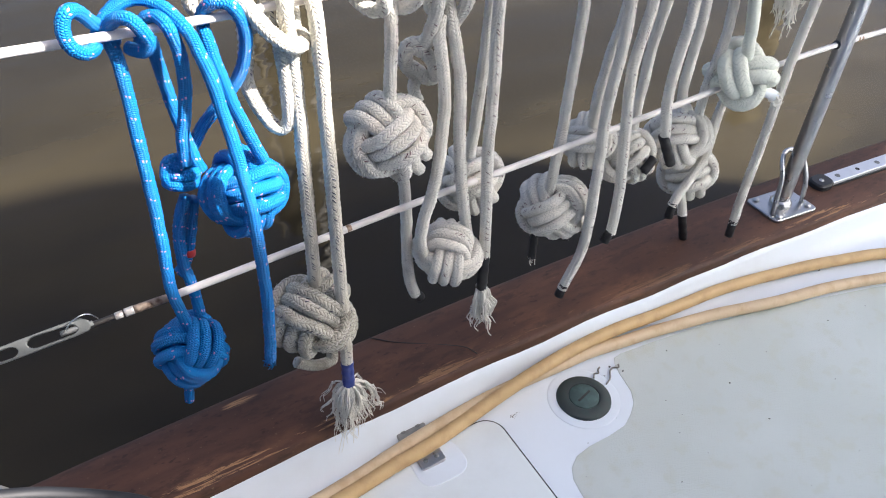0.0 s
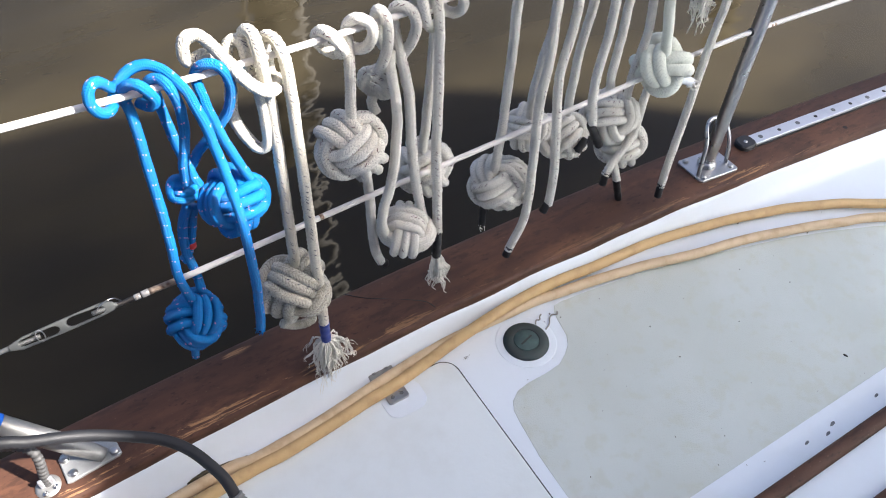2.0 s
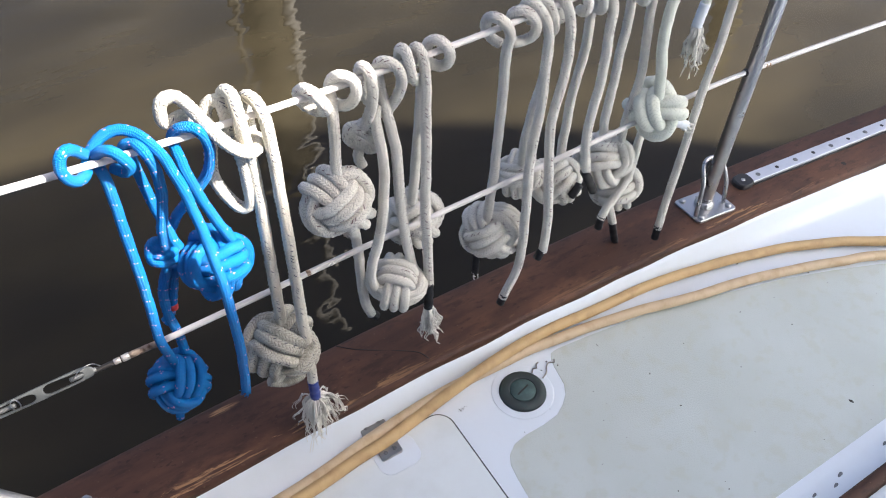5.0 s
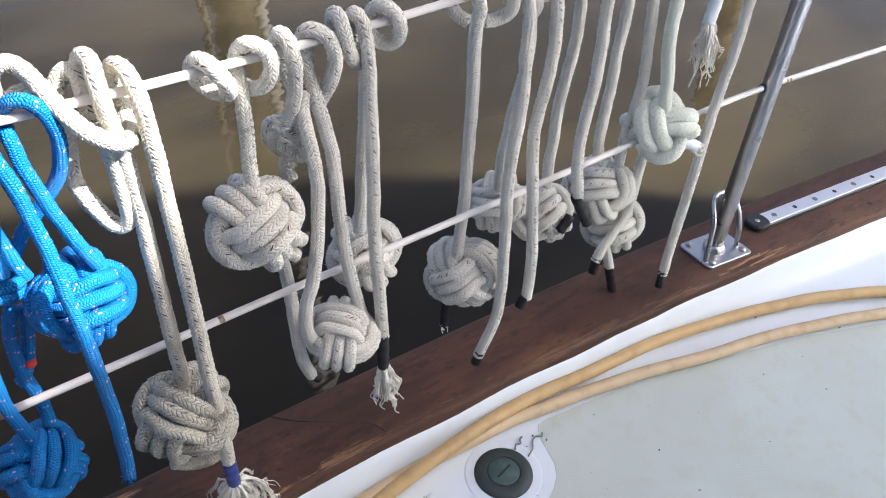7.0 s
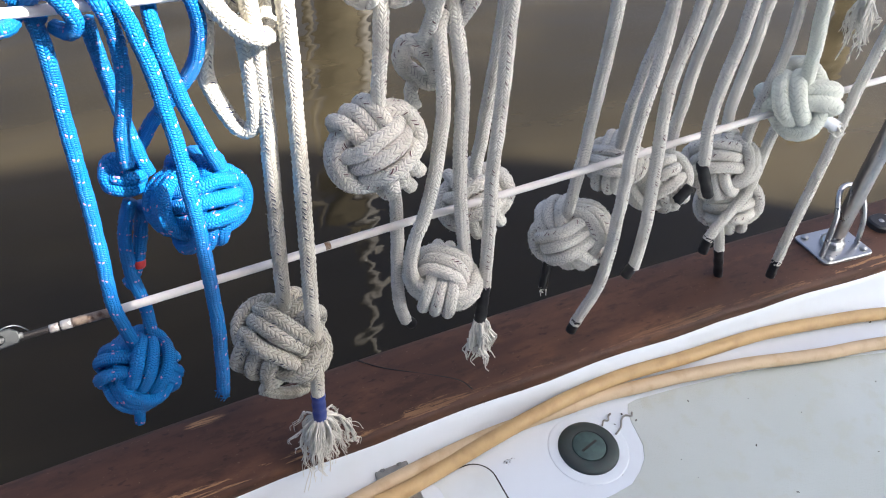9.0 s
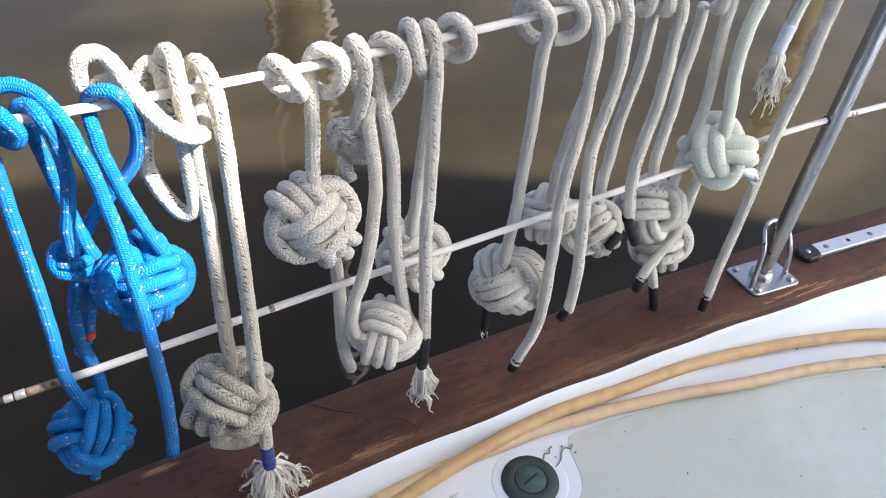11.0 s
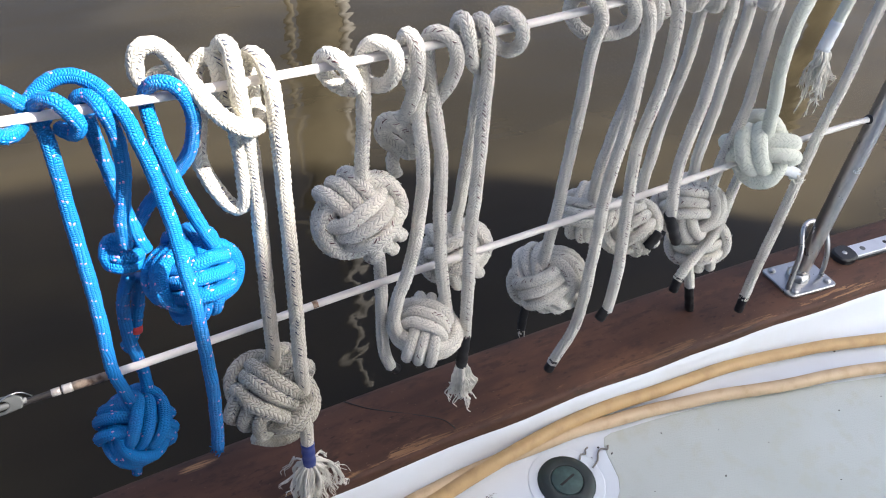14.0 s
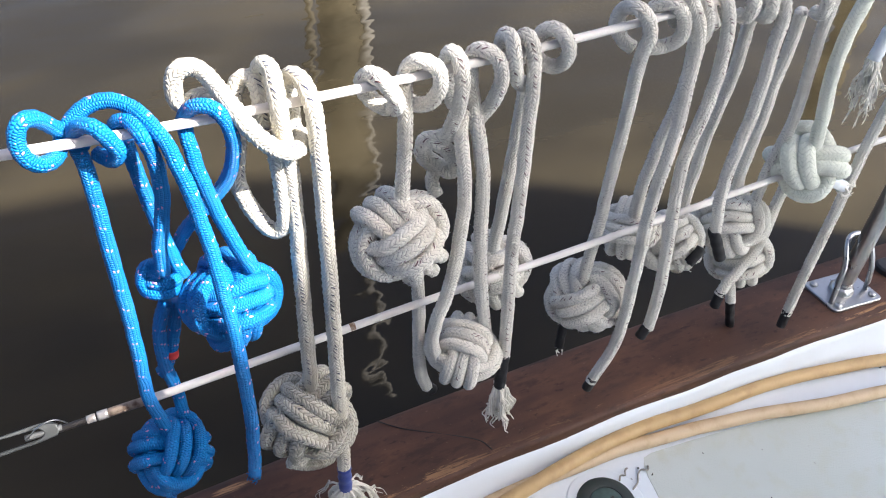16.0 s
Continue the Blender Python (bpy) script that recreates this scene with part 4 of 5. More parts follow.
cord([(-0.4941, 0.122, 0.6338), (-0.502, 0.119, 0.6498), (-0.5082, 0.115, 0.6583), (-0.5133, 0.111, 0.6663), (-0.5185, 0.106, 0.6731), (-0.5243, 0.101, 0.6749), (-0.5289, 0.098, 0.6693), (-0.5306, 0.095, 0.66), (-0.5277, 0.094, 0.6506), (-0.5209, 0.096, 0.6442), (-0.5132, 0.104, 0.6415), (-0.5084, 0.116, 0.6432), (-0.5009, 0.119, 0.6537), (-0.4897, 0.122, 0.6631), (-0.4781, 0.122, 0.6671), (-0.4661, 0.119, 0.6668), (-0.4554, 0.111, 0.6617), (-0.4486, 0.1, 0.6551), (-0.4422, 0.09, 0.6434), (-0.4379, 0.082, 0.6259), (-0.4345, 0.077, 0.6034), (-0.4318, 0.071, 0.5752), (-0.4301, 0.064, 0.555), (-0.43, 0.056, 0.5356), (-0.4298, 0.05, 0.5134), (-0.4288, 0.046, 0.4878), (-0.4292, 0.043, 0.4497), (-0.4298, 0.042, 0.4059), (-0.4322, 0.042, 0.3578), (-0.4379, 0.042, 0.2992)], rope, ROPE_BLUE, BLUE_R)
cord([(-0.4751, 0.124, 0.6275), (-0.4737, 0.12, 0.6421), (-0.4689, 0.116, 0.6521), (-0.4614, 0.107, 0.6564), (-0.4565, 0.096, 0.6513), (-0.4525, 0.096, 0.6329), (-0.452, 0.097, 0.6099), (-0.4546, 0.098, 0.5866), (-0.4605, 0.098, 0.5638), (-0.4651, 0.098, 0.5453), (-0.4665, 0.1, 0.5219)], rope, ROPE_BLUE, BLUE_R)
cord([(-0.4669, 0.124, 0.6312), (-0.4655, 0.124, 0.6058), (-0.4634, 0.124, 0.5814), (-0.4611, 0.122, 0.5598), (-0.459, 0.12, 0.5402), (-0.4564, 0.116, 0.5213), (-0.4518, 0.112, 0.5021)], rope, ROPE_BLUE, BLUE_R)
cord([(-0.4007, 0.085, 0.5137), (-0.411, 0.087, 0.5469), (-0.4183, 0.092, 0.5768), (-0.4239, 0.096, 0.6075), (-0.4256, 0.106, 0.6291), (-0.4252, 0.115, 0.6366), (-0.4246, 0.114, 0.6475), (-0.4173, 0.105, 0.6588), (-0.4068, 0.099, 0.6588), (-0.3986, 0.096, 0.6474), (-0.3959, 0.098, 0.6263), (-0.4004, 0.104, 0.6007), (-0.4099, 0.11, 0.5805), (-0.4249, 0.116, 0.5612), (-0.4406, 0.122, 0.5413), (-0.4495, 0.124, 0.5277), (-0.4594, 0.122, 0.5142)], rope, ROPE_BLUE, BLUE_R)
cord([(-0.472, 0.112, 0.4791), (-0.4794, 0.118, 0.4557), (-0.4847, 0.124, 0.4266), (-0.4871, 0.126, 0.3908), (-0.485, 0.126, 0.3651), (-0.4838, 0.126, 0.3387), (-0.4848, 0.118, 0.3221)], rope, ROPE_BLUE, BLUE_R)
cord([(-0.4641, 0.122, 0.4665), (-0.4707, 0.13, 0.4292), (-0.4797, 0.13, 0.3988), (-0.4888, 0.131, 0.3804), (-0.4938, 0.131, 0.3763)], rope, ROPE_BLUE, BLUE_R)
cord([(-0.5156, 0.115, 0.2374), (-0.5181, 0.118, 0.2132), (-0.521, 0.118, 0.1985)], rope, ROPE_BLUE, BLUE_R * 0.9)
fist((-0.4212, 0.095, 0.4781), 0.044, 3, rope, ROPE_BLUE, (-17, -24, -66), seed=3)
fist((-0.5043, 0.105, 0.2907), 0.042, 3, rope, ROPE_BLUE, (-149, -47, -41), seed=5)
overhand((-0.4696, 0.115, 0.5018), 0.0195, rope, ROPE_BLUE, BLUE_R, (0.35, 0.2, 1.0))
part("whipping", tube([(-0.4779, 0.127, 0.4035), (-0.479, 0.127, 0.3977)], 0.0058, 0.002, 12), RED_TWINE, rope, "red twine whipping")
frayed([(-0.4379, 0.042, 0.2992), (-0.4406, 0.042, 0.2865)], rope, ROPE_BLUE, 0.004, 26, 3)

rope = thing("knotted_rope", (-0.36, 0.106, 0.646), "off-white flecked rope with loose hitch, large fist and frayed end", "knotted rope", KNOTS)
cord([(-0.378, 0.128, 0.616), (-0.3887, 0.138, 0.6301), (-0.3981, 0.142, 0.6409), (-0.4076, 0.146, 0.6424), (-0.4182, 0.148, 0.6373), (-0.424, 0.149, 0.6411), (-0.4241, 0.15, 0.6525), (-0.4205, 0.15, 0.6625), (-0.4125, 0.149, 0.6669), (-0.4046, 0.145, 0.6655), (-0.3988, 0.134, 0.6606), (-0.394, 0.112, 0.6569), (-0.3895, 0.096, 0.6509), (-0.3812, 0.09, 0.6367), (-0.3692, 0.088, 0.622), (-0.3581, 0.089, 0.6143), (-0.3492, 0.094, 0.6119), (-0.3427, 0.105, 0.6106), (-0.3426, 0.115, 0.6118)], rope, ROPE_DARK_FLECK, WHITE_R)
cord([(-0.3701, 0.112, 0.6261), (-0.3689, 0.112, 0.6455), (-0.3674, 0.122, 0.6554), (-0.371, 0.131, 0.6581), (-0.3776, 0.135, 0.6551), (-0.3839, 0.134, 0.646), (-0.387, 0.13, 0.6322), (-0.388, 0.128, 0.6082), (-0.3929, 0.126, 0.5839), (-0.3929, 0.124, 0.5656), (-0.3873, 0.12, 0.5463), (-0.3795, 0.116, 0.5298), (-0.3717, 0.112, 0.5234), (-0.3647, 0.108, 0.5316), (-0.3633, 0.106, 0.5549), (-0.363, 0.106, 0.5832), (-0.3637, 0.108, 0.6037), (-0.3647, 0.11, 0.6209)], rope, ROPE_DARK_FLECK, WHITE_R)
cord([(-0.3644, 0.126, 0.6291), (-0.3654, 0.13, 0.6469), (-0.3649, 0.13, 0.6611), (-0.3611, 0.126, 0.6698), (-0.3584, 0.114, 0.6711), (-0.3596, 0.1, 0.6636), (-0.3608, 0.093, 0.6495), (-0.3588, 0.098, 0.6267), (-0.3559, 0.102, 0.6096), (-0.3548, 0.104, 0.5878), (-0.3549, 0.104, 0.5596), (-0.3561, 0.102, 0.519), (-0.358, 0.1, 0.4683), (-0.3602, 0.097, 0.4133), (-0.3616, 0.095, 0.3676), (-0.3624, 0.098, 0.3117)], rope, ROPE_DARK_FLECK, WHITE_R)
cord([(-0.3444, 0.122, 0.6085), (-0.3433, 0.126, 0.6292), (-0.3445, 0.126, 0.6483), (-0.3427, 0.121, 0.6592), (-0.3385, 0.11, 0.6616), (-0.3361, 0.099, 0.6561), (-0.3351, 0.092, 0.6391), (-0.3343, 0.091, 0.6144), (-0.3345, 0.09, 0.5859), (-0.335, 0.089, 0.5466), (-0.3358, 0.087, 0.5113), (-0.337, 0.083, 0.4613), (-0.3391, 0.078, 0.4075), (-0.3416, 0.072, 0.3491), (-0.3432, 0.067, 0.2824), (-0.3462, 0.062, 0.2189)], rope, ROPE_DARK_FLECK, WHITE_R)
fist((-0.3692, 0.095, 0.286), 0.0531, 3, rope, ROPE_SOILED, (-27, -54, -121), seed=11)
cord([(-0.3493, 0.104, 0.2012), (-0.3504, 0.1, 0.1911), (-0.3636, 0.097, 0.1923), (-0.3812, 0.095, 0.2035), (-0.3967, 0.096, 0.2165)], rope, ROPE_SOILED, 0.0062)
wrap([(-0.346, 0.062, 0.2231), (-0.3463, 0.062, 0.181)], rope, BLUE_TAPE, 0.0074, label="dark blue tape binding")
frayed([(-0.3462, 0.062, 0.1832), (-0.3485, 0.061, 0.097)], rope, FIBRE, 0.028, 560, 7, thick=0.0005)

rope = thing("knotted_rope", (-0.25, 0.105, 0.647), "grey braided rope clove-hitched on the wire with large fist", "knotted rope", KNOTS)
cord([(-0.2545, 0.116, 0.6272), (-0.2643, 0.114, 0.6175), (-0.2759, 0.118, 0.6221), (-0.2837, 0.122, 0.632), (-0.286, 0.12, 0.6432), (-0.2832, 0.108, 0.6542), (-0.2787, 0.094, 0.6547), (-0.2713, 0.091, 0.642), (-0.2656, 0.098, 0.6288), (-0.2653, 0.108, 0.62)], rope, ROPE_GREY, GREY_R * 1.08)
cord([(-0.2494, 0.122, 0.6191), (-0.2421, 0.112, 0.616), (-0.2356, 0.1, 0.6239), (-0.2308, 0.093, 0.6394), (-0.2322, 0.094, 0.6541), (-0.2408, 0.101, 0.6606), (-0.2482, 0.11, 0.6552), (-0.2514, 0.116, 0.6419), (-0.2518, 0.114, 0.6277), (-0.2531, 0.11, 0.6064), (-0.2542, 0.11, 0.5787), (-0.2558, 0.11, 0.5497), (-0.2564, 0.11, 0.5282), (-0.254, 0.112, 0.5066)], rope, ROPE_GREY, GREY_R)
cord([(-0.2339, 0.13, 0.4171), (-0.2296, 0.13, 0.3666), (-0.229, 0.13, 0.3133), (-0.2277, 0.13, 0.2648), (-0.223, 0.13, 0.2319), (-0.2168, 0.13, 0.2139)], rope, ROPE_GREY, GREY_R)
cord([(-0.2415, 0.095, 0.4782), (-0.2209, 0.095, 0.4531)], rope, ROPE_GREY, GREY_R)
cord([(-0.2482, 0.095, 0.463), (-0.2291, 0.097, 0.4359)], rope, ROPE_GREY, GREY_R)
wrap([(-0.216, 0.13, 0.2146), (-0.2091, 0.13, 0.2034)], rope, BLACK_TAPE, 0.0066, label="black tape end")
fist((-0.2597, 0.112, 0.48), 0.0489, 3, rope, ROPE_GREY, (30, -25, -91), seed=2)

rope = thing("knotted_rope", (-0.2, 0.104, 0.648), "grey braided rope doubled over the wire with a low fist", "knotted rope", KNOTS)
cord([(-0.2029, 0.122, 0.6014), (-0.2101, 0.12, 0.6232), (-0.2155, 0.116, 0.6445), (-0.2164, 0.106, 0.6606), (-0.2133, 0.097, 0.6585), (-0.2104, 0.094, 0.6421), (-0.2109, 0.095, 0.6209), (-0.2115, 0.105, 0.5964), (-0.2118, 0.118, 0.5726), (-0.2128, 0.13, 0.5553)], rope, ROPE_GREY, GREY_R)
cord([(-0.1842, 0.118, 0.5762), (-0.1804, 0.112, 0.5904), (-0.1756, 0.103, 0.6084), (-0.1733, 0.096, 0.6304), (-0.1765, 0.095, 0.6486), (-0.184, 0.099, 0.6581), (-0.19, 0.107, 0.6574), (-0.1925, 0.115, 0.648), (-0.1914, 0.117, 0.6313), (-0.1901, 0.113, 0.6117), (-0.1885, 0.106, 0.5902), (-0.1844, 0.103, 0.5647), (-0.1804, 0.101, 0.5341), (-0.1797, 0.1, 0.5019), (-0.1785, 0.1, 0.4595), (-0.1758, 0.099, 0.414), (-0.1713, 0.098, 0.3725), (-0.1635, 0.1, 0.3279), (-0.1568, 0.103, 0.2988)], rope, ROPE_GREY, GREY_R)
cord([(-0.197, 0.112, 0.6), (-0.2026, 0.108, 0.5868), (-0.2018, 0.104, 0.5657), (-0.1991, 0.102, 0.5388), (-0.1984, 0.1, 0.5077), (-0.2027, 0.097, 0.4702), (-0.208, 0.094, 0.4381), (-0.2179, 0.092, 0.3971), (-0.2276, 0.091, 0.3692), (-0.2293, 0.095, 0.3356), (-0.2183, 0.102, 0.2954)], rope, ROPE_GREY, GREY_R)
cord([(-0.1991, 0.132, 0.5639), (-0.2173, 0.127, 0.5668), (-0.2261, 0.134, 0.5563), (-0.2196, 0.145, 0.5351), (-0.2055, 0.147, 0.5202), (-0.1949, 0.138, 0.5186), (-0.1957, 0.127, 0.5351), (-0.2087, 0.121, 0.5568), (-0.2204, 0.123, 0.5694), (-0.2251, 0.134, 0.5609), (-0.2176, 0.147, 0.5364)], rope, ROPE_GREY, GREY_R * 1.1)
cord([(-0.2185, 0.145, 0.538), (-0.2083, 0.138, 0.5301), (-0.2, 0.136, 0.5194), (-0.1873, 0.142, 0.5137)], rope, ROPE_GREY, GREY_R)
cord([(-0.2055, 0.147, 0.5202), (-0.2108, 0.145, 0.5065), (-0.208, 0.14, 0.4921)], rope, ROPE_GREY, GREY_R)
fist((-0.1877, 0.102, 0.2961), 0.0439, 3, rope, ROPE_GREY, (-20, -73, -107), seed=4)

rope = thing("knotted_rope", (-0.13, 0.103, 0.65), "grey braided rope with fist behind the wire and frayed tail", "knotted rope", KNOTS)
cord([(-0.1554, 0.12, 0.6276), (-0.1641, 0.116, 0.6496), (-0.1668, 0.108, 0.6654), (-0.1657, 0.099, 0.6664), (-0.1642, 0.094, 0.6551), (-0.1608, 0.095, 0.6387), (-0.1511, 0.104, 0.6214), (-0.1385, 0.114, 0.6107)], rope, ROPE_GREY, GREY_R)
cord([(-0.1442, 0.118, 0.6317), (-0.1493, 0.113, 0.6518), (-0.1494, 0.104, 0.664), (-0.1465, 0.096, 0.6582), (-0.1437, 0.094, 0.6357), (-0.1427, 0.094, 0.6058), (-0.1431, 0.093, 0.566), (-0.1435, 0.092, 0.5295), (-0.1446, 0.091, 0.4906), (-0.1464, 0.09, 0.449), (-0.1463, 0.089, 0.4115), (-0.1446, 0.088, 0.3623), (-0.1428, 0.088, 0.3078), (-0.1412, 0.088, 0.2764)], rope, ROPE_GREY, GREY_R)
cord([(-0.1323, 0.114, 0.6392), (-0.1226, 0.112, 0.6292), (-0.1143, 0.104, 0.6283), (-0.11, 0.097, 0.6378), (-0.112, 0.094, 0.6526), (-0.1178, 0.098, 0.6629), (-0.124, 0.106, 0.6644), (-0.1279, 0.114, 0.6565), (-0.1275, 0.118, 0.6416)], rope, ROPE_GREY, GREY_R)
cord([(-0.1302, 0.124, 0.6093), (-0.1319, 0.126, 0.5615), (-0.1352, 0.126, 0.5176), (-0.1388, 0.126, 0.4774), (-0.1401, 0.13, 0.438), (-0.1411, 0.135, 0.403)], rope, ROPE_GREY, GREY_R)
fist((-0.129, 0.15, 0.3549), 0.0465, 3, rope, ROPE_GREY, (34, -37, -121), seed=6)
wrap([(-0.1418, 0.088, 0.2825), (-0.1427, 0.087, 0.2553), (-0.1432, 0.087, 0.2276)], rope, BLACK_TAPE, 0.0071, label="black tape binding")
frayed([(-0.1434, 0.087, 0.2298), (-0.14, 0.086, 0.1514)], rope, FIBRE, 0.0125, 260, 9, thick=0.00105, tuft=0.0022)

rope = thing("knotted_rope", (0.0, 0.102, 0.66), "grey braided rope hitched on the wire, fist hanging low", "knotted rope", KNOTS)
cord([(-0.0241, 0.116, 0.6226), (-0.0343, 0.122, 0.6312), (-0.0422, 0.124, 0.6454), (-0.0458, 0.115, 0.6631), (-0.048, 0.096, 0.6746), (-0.036, 0.092, 0.6641), (-0.0283, 0.092, 0.6482), (-0.0282, 0.095, 0.635), (-0.0247, 0.103, 0.6121), (-0.0191, 0.11, 0.5777), (-0.0126, 0.118, 0.5368), (-0.0087, 0.124, 0.4909), (-0.0075, 0.128, 0.4472), (-0.0057, 0.131, 0.4007), (-0.0068, 0.133, 0.3656), (-0.0072, 0.136, 0.3275), (-0.0069, 0.138, 0.2975)], rope, ROPE_GREY, RIGHT_R)
cord([(-0.0076, 0.112, 0.6213), (0.0052, 0.108, 0.6225), (0.0125, 0.1, 0.6315), (0.0114, 0.095, 0.6477), (0.0023, 0.095, 0.6635), (-0.0079, 0.1, 0.6698), (-0.0137, 0.11, 0.6629), (-0.0105, 0.117, 0.6472)], rope, ROPE_GREY, RIGHT_R)
fist((0.0062, 0.143, 0.2662), 0.0511, 3, rope, ROPE_GREY, (38, -9, -146), seed=8)
wrap([(-0.0209, 0.14, 0.2353), (-0.0229, 0.138, 0.2127), (-0.0248, 0.136, 0.1894)], rope, BLACK_TAPE, 0.0058, label="black tape end")
frayed([(-0.0252, 0.136, 0.1918), (-0.0261, 0.135, 0.1821)], rope, FIBRE, 0.004, 14, 31)

rope = thing("knotted_rope", (0.05, 0.102, 0.665), "grey braided rope with long dangling taped tail and fist", "knotted rope", KNOTS)
cord([(0.0215, 0.118, 0.6384), (0.0073, 0.114, 0.6615), (0.0036, 0.105, 0.6756), (0.0108, 0.097, 0.6716), (0.0231, 0.093, 0.6518), (0.0301, 0.092, 0.6292), (0.0311, 0.092, 0.6091), (0.0302, 0.091, 0.5831), (0.0304, 0.09, 0.5524), (0.0285, 0.089, 0.5171), (0.024, 0.088, 0.484), (0.022, 0.088, 0.4589), (0.0217, 0.088, 0.4164), (0.0243, 0.088, 0.3654), (0.0274, 0.09, 0.3081), (0.03, 0.092, 0.2561), (0.0274, 0.094, 0.208), (0.0159, 0.096, 0.1724), (0.0074, 0.098, 0.1455)], rope, ROPE_GREY, RIGHT_R)
cord([(0.0583, 0.125, 0.6172), (0.0626, 0.126, 0.567), (0.0571, 0.126, 0.5286), (0.0505, 0.128, 0.4941), (0.0466, 0.13, 0.4568), (0.0449, 0.132, 0.4326), (0.0476, 0.136, 0.3879)], rope, ROPE_GREY, RIGHT_R)
fist((0.0575, 0.15, 0.354), 0.0397, 3, rope, ROPE_GREY, (15, -40, -151), seed=10)
wrap([(0.0096, 0.097, 0.1537), (0.0044, 0.099, 0.1316)], rope, BLACK_TAPE, 0.0069, label="black tape end")

rope = thing("knotted_rope", (0.1, 0.101, 0.67), "grey braided rope with short tail and small fist", "knotted rope", KNOTS)
cord([(0.0699, 0.118, 0.627), (0.0518, 0.113, 0.6546), (0.0493, 0.104, 0.6688), (0.0538, 0.096, 0.664), (0.0622, 0.093, 0.6423), (0.0649, 0.092, 0.6168), (0.0666, 0.092, 0.5838), (0.0631, 0.091, 0.5537), (0.0574, 0.091, 0.522), (0.0519, 0.09, 0.4891), (0.0547, 0.09, 0.4513), (0.0601, 0.089, 0.4028), (0.0641, 0.088, 0.3596), (0.0695, 0.087, 0.313), (0.0705, 0.086, 0.2648), (0.0686, 0.086, 0.2348)], rope, ROPE_GREY, RIGHT_R)
cord([(0.1237, 0.122, 0.6303), (0.1286, 0.128, 0.609), (0.1314, 0.13, 0.5764), (0.1294, 0.13, 0.5438), (0.1238, 0.13, 0.5104), (0.1211, 0.132, 0.4732), (0.1227, 0.134, 0.4326), (0.1227, 0.136, 0.4025), (0.1255, 0.138, 0.3613)], rope, ROPE_GREY, RIGHT_R)
cord([(0.0521, 0.114, 0.6147), (0.0481, 0.104, 0.6287), (0.0375, 0.096, 0.6507), (0.0293, 0.098, 0.6671), (0.0283, 0.108, 0.6684)], rope, ROPE_GREY, RIGHT_R)
fist((0.1391, 0.155, 0.2989), 0.0454, 3, rope, ROPE_GREY, (34, -41, -119), seed=12)
wrap([(0.067, 0.086, 0.2376), (0.0595, 0.086, 0.2219)], rope, BLACK_TAPE, 0.0069, label="black tape end")
wrap([(0.154, 0.115, 0.3144), (0.1428, 0.113, 0.3048), (0.1348, 0.112, 0.299)], rope, BLACK_TAPE, 0.0066, label="black tape end")
frayed([(0.1355, 0.112, 0.2997), (0.1283, 0.112, 0.2907)], rope, FIBRE, 0.005, 40, 41, thick=0.0006)

rope = thing("knotted_rope", (0.18, 0.1, 0.68), "grey braided rope with black taped tip and fist behind wire", "knotted rope", KNOTS)
cord([(0.1348, 0.118, 0.6243), (0.1199, 0.113, 0.6462), (0.119, 0.104, 0.6589), (0.1284, 0.096, 0.6518), (0.1323, 0.093, 0.6327), (0.1321, 0.093, 0.6094), (0.1325, 0.092, 0.5792), (0.1322, 0.091, 0.5475), (0.1294, 0.09, 0.5147), (0.1239, 0.089, 0.4809), (0.1211, 0.088, 0.4483), (0.1231, 0.087, 0.4167), (0.1314, 0.086, 0.3727)], rope, ROPE_GREY, RIGHT_R)
cord([(0.1922, 0.122, 0.6187), (0.1997, 0.128, 0.5962), (0.2021, 0.13, 0.5623), (0.1992, 0.13, 0.5286), (0.1998, 0.13, 0.4923), (0.2002, 0.132, 0.4527), (0.2005, 0.134, 0.4106), (0.2085, 0.137, 0.3717)], rope, ROPE_GREY, RIGHT_R)
cord([(0.0908, 0.112, 0.6373), (0.091, 0.1, 0.6397), (0.0891, 0.094, 0.6536), (0.0868, 0.1, 0.665), (0.0887, 0.11, 0.6623)], rope, ROPE_GREY, RIGHT_R)
cord([(0.1172, 0.112, 0.6328), (0.118, 0.1, 0.635), (0.1134, 0.094, 0.6496), (0.1116, 0.1, 0.6611), (0.1137, 0.11, 0.6584)], rope, ROPE_GREY, RIGHT_R)
fist((0.2333, 0.15, 0.3059), 0.0495, 3, rope, ROPE_GREY, (31, -30, -158), seed=14)
wrap([(0.1279, 0.086, 0.3756), (0.1541, 0.085, 0.3241)], rope, BLACK_TAPE, 0.007, label="black tape end")

rope = thing("knotted_rope", (0.25, 0.1, 0.69), "grey braided rope with a low fist and two black taped tails", "knotted rope", KNOTS)
cord([(0.2195, 0.112, 0.6422), (0.2282, 0.118, 0.6265), (0.2356, 0.124, 0.5915), (0.2411, 0.126, 0.5565), (0.2478, 0.128, 0.5191), (0.2538, 0.13, 0.4794), (0.2528, 0.132, 0.439), (0.2487, 0.135, 0.3963), (0.2519, 0.138, 0.3578), (0.2528, 0.14, 0.3282)], rope, ROPE_GREY, RIGHT_R)
cord([(0.3023, 0.14, 0.3551), (0.293, 0.136, 0.3356), (0.2836, 0.13, 0.2918), (0.2733, 0.126, 0.2631), (0.2511, 0.122, 0.238), (0.2312, 0.118, 0.2223), (0.2197, 0.116, 0.2047)], rope, ROPE_GREY, RIGHT_R)
cord([(0.2495, 0.132, 0.2138), (0.2703, 0.13, 0.1563)], rope, ROPE_GREY, RIGHT_R)
